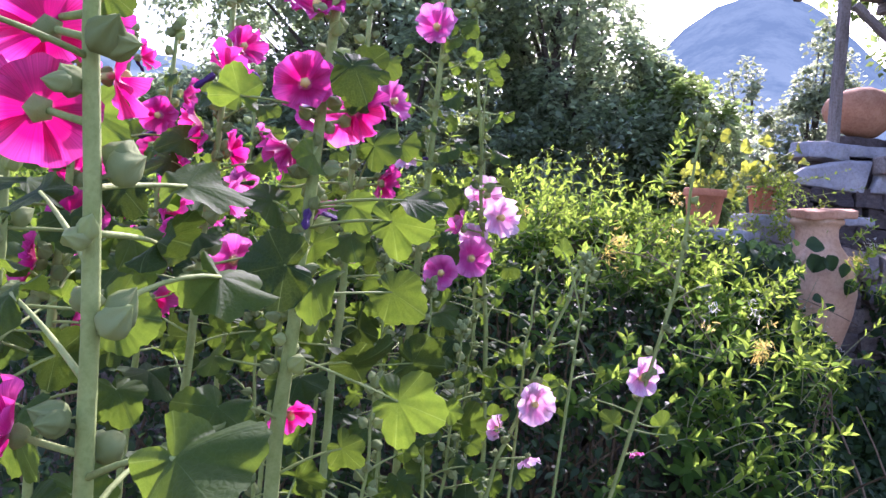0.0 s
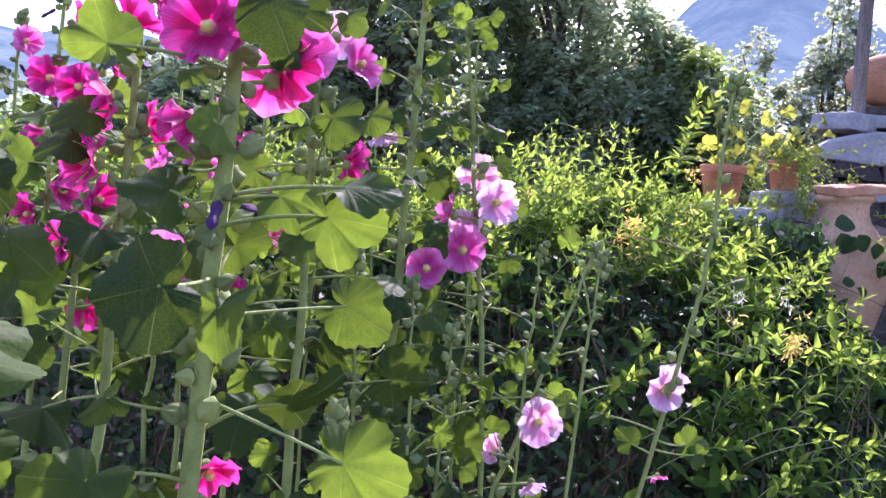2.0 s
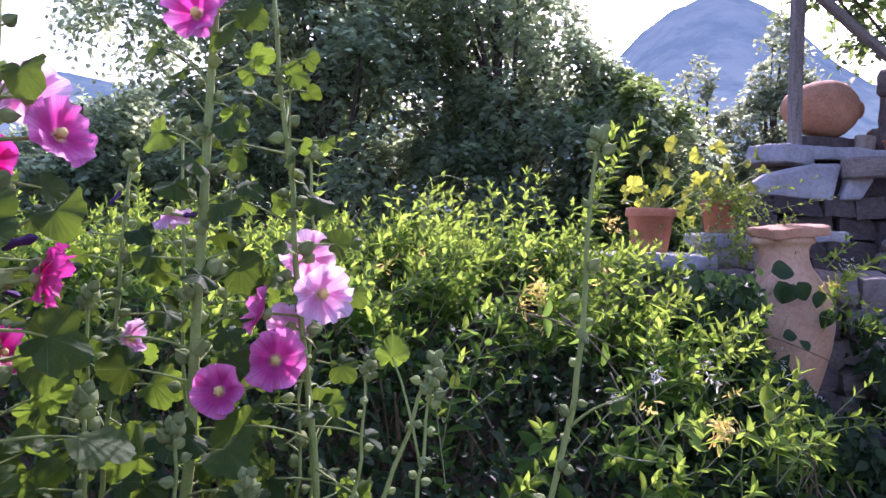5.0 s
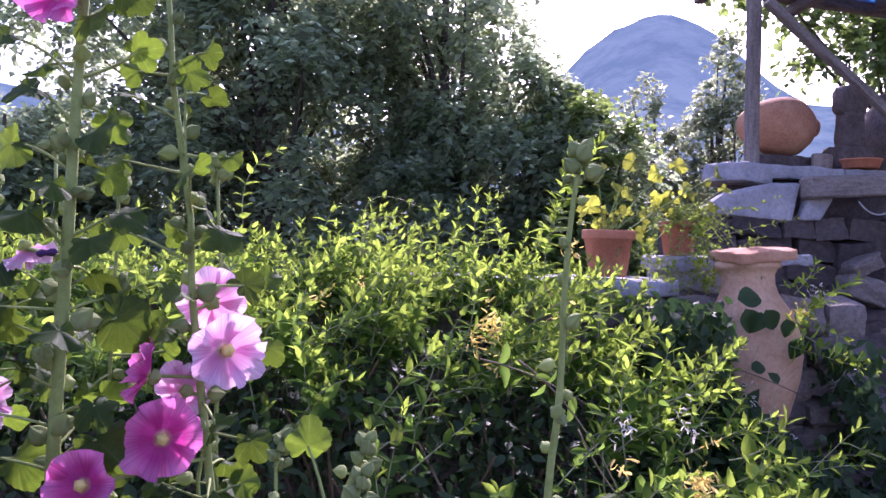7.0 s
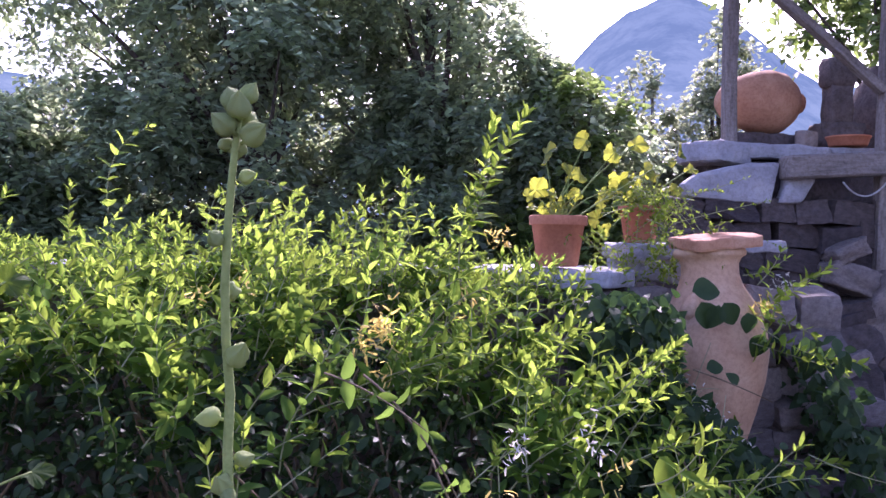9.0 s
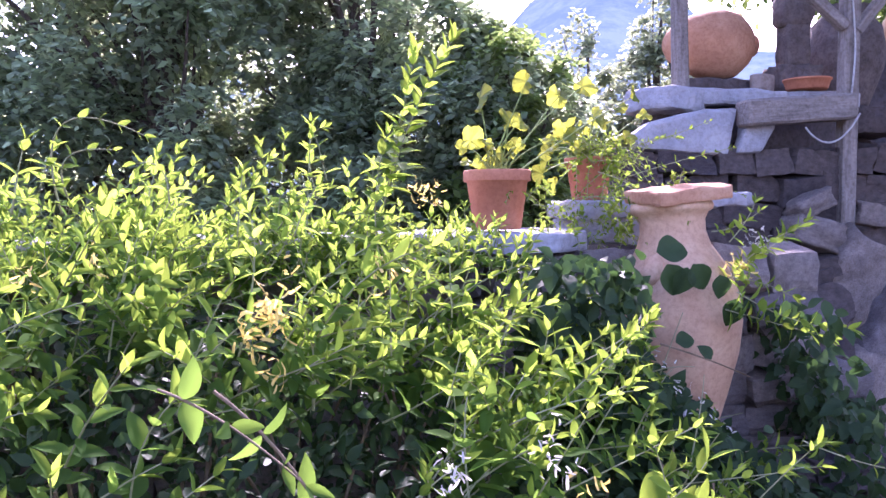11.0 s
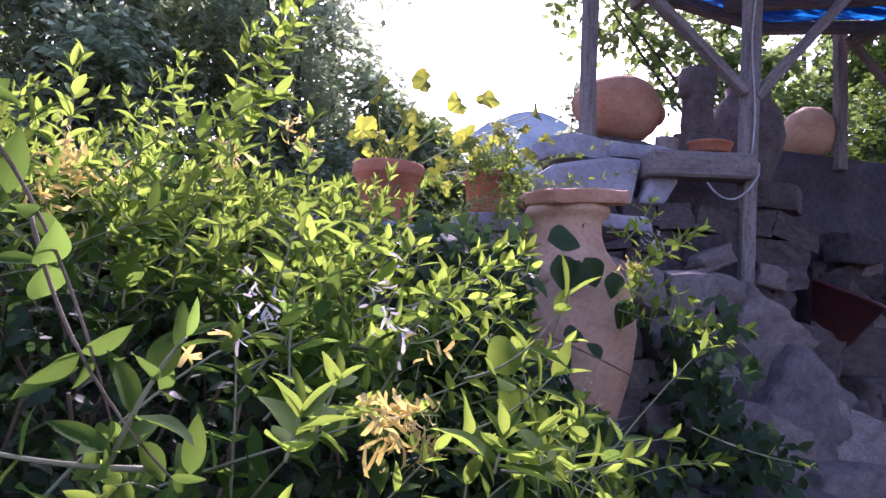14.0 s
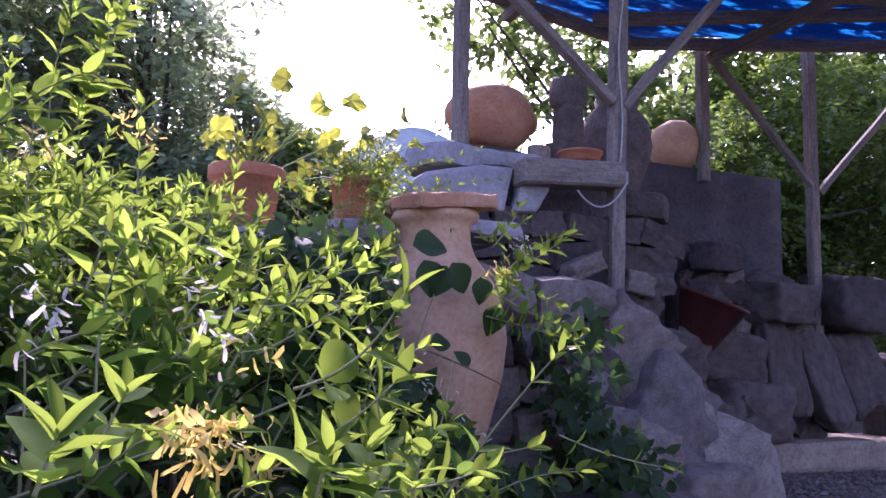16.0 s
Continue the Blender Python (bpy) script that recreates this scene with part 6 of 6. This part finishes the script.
potted_plant((1.315, 4.25, 1.725), [((1.261, 4.250, 1.968), 0.040), ((1.423, 4.280, 2.032), 0.042), ((1.223, 4.220, 1.837), 0.042), ((1.277, 4.220, 1.831), 0.028), ((1.367, 4.300, 1.904), 0.036), ((1.396, 4.240, 1.901), 0.034), ((1.553, 4.350, 1.996), 0.036), ((1.323, 4.200, 1.796), 0.026), ((1.244, 4.180, 1.773), 0.026), ((1.380, 4.260, 1.817), 0.024), ((1.648, 4.400, 2.033), 0.034), ((1.840, 4.400, 2.007), 0.028)],
             "yellow-green geranium in a terracotta pot", 3)
potted_plant((1.70, 4.48, 1.79), [((1.578, 4.360, 1.894), 0.040), ((1.606, 4.360, 1.874), 0.036), ((1.491, 4.300, 1.774), 0.034), ((1.475, 4.300, 1.735), 0.028), ((1.572, 4.400, 1.866), 0.034), ((1.701, 4.440, 1.938), 0.030), ((1.817, 4.500, 1.977), 0.028), ((1.909, 4.500, 1.949), 0.026), ((1.515, 4.280, 1.696), 0.026), ((1.728, 4.400, 1.913), 0.026), ((1.626, 4.360, 1.828), 0.028)],
             "yellow-green trailing plant in a small pot", 4)


def trailing_plant():
    rng = np.random.default_rng(14)
    at = np.array([1.72, 4.45, 1.78])
    plant = thing("trailing_plant", tuple(at), "wiry trailing plant spilling over the wall top", "plant")
    for k in range(120):
        a = at + rng.normal(0, 0.05, 3) * np.array([1, 1, 0.3])
        if k > 52:
            a = np.array([rng.uniform(1.36, 1.95), rng.uniform(4.08, 4.3), rng.uniform(1.52, 1.66)])
        w = rng.uniform(-2.9, 0.2)
        L = rng.uniform(0.08, 0.24)
        tip = a + np.array([math.cos(w) * L, math.sin(w) * L * 0.7, rng.uniform(-0.14, 0.10)])
        path = shoot_path(a - at, tip - at, (0, 0, rng.uniform(0.02, 0.09)), 8)
        v, f = tube(path, np.linspace(0.0016, 0.0008, 8), 5)
        st = mesh_object("trailing_stem", v, f, SHOOT_STEM, plant)
        put("foliage", shoot_leaves(path, rng, rng.uniform(0.018, 0.032), 0.022), LEAF_POINTED, LEAF_SHOOT, st)
    for a, b, sag in [((1.788, 4.400, 1.827), (2.061, 4.300, 1.908), (0, 0, -0.02)), ((1.794, 4.350, 1.726), (2.145, 4.300, 1.818), (0, 0, 0.01)), ((1.667, 4.300, 1.740), (1.833, 4.150, 1.620), (0, 0, 0.03))]:
        path = shoot_path(np.array(a) - at, np.array(b) - at, sag, 10)
        v, f = tube(path, np.linspace(0.0018, 0.0009, 10), 5)
        st = mesh_object("trailing_stem", v, f, SHOOT_STEM, plant)
        put("foliage", shoot_leaves(path, rng, 0.03, 0.045), LEAF_POINTED, LEAF_SHOOT, st)


trailing_plant()


# ---- cable on the post, cable loops on the wall ----
def cable(points, r, label):
    v, f = tube(points, [r] * len(points), 6)
    return tagged(mesh_object("cable", v, f, WIRE, smooth=True), label, "cable")


z = np.linspace(3.2, 2.0, 40)
cable(np.stack([3.045 - 0.02 * (3.2 - z) / 1.2 + 0.012 * np.sin(z * 9), np.full(40, 4.928), z], 1), 0.004, "pale cable running down the shelter post")
s = np.linspace(0, 1, 20)
cable(np.stack([3.02 - 0.25 * s, np.full(20, 4.86), 2.0 - 0.36 * s * (1 - s) - 0.06 * s], 1), 0.004, "pale slack cable hanging from the shelter post")
# gravel of the path
rng = np.random.default_rng(4)
bits = []
for k in range(2600):
    x, y = rng.uniform(3.6, 7.2), rng.uniform(4.7, 5.95)
    z = float(ground_height(x, y)) + 0.005
    r = rng.uniform(0.008, 0.022)
    vs = [np.array([x, y, z]) + r * np.array(q) * rng.uniform(0.7, 1.2, 3) for q in [(1, 0, 0), (-1, 0, 0), (0, 1, 0), (0, -1, 0), (0, 0, 0.8), (0, 0, -0.8)]]
    bits.append((vs, [(0, 2, 4), (2, 1, 4), (1, 3, 4), (3, 0, 4), (2, 0, 5), (1, 2, 5), (3, 1, 5), (0, 3, 5)]))
v, f = joined(bits)
tagged(mesh_object("gravel", v, f, GRAVEL), "loose grey-brown gravel on the path", "gravel", kind="stuff")
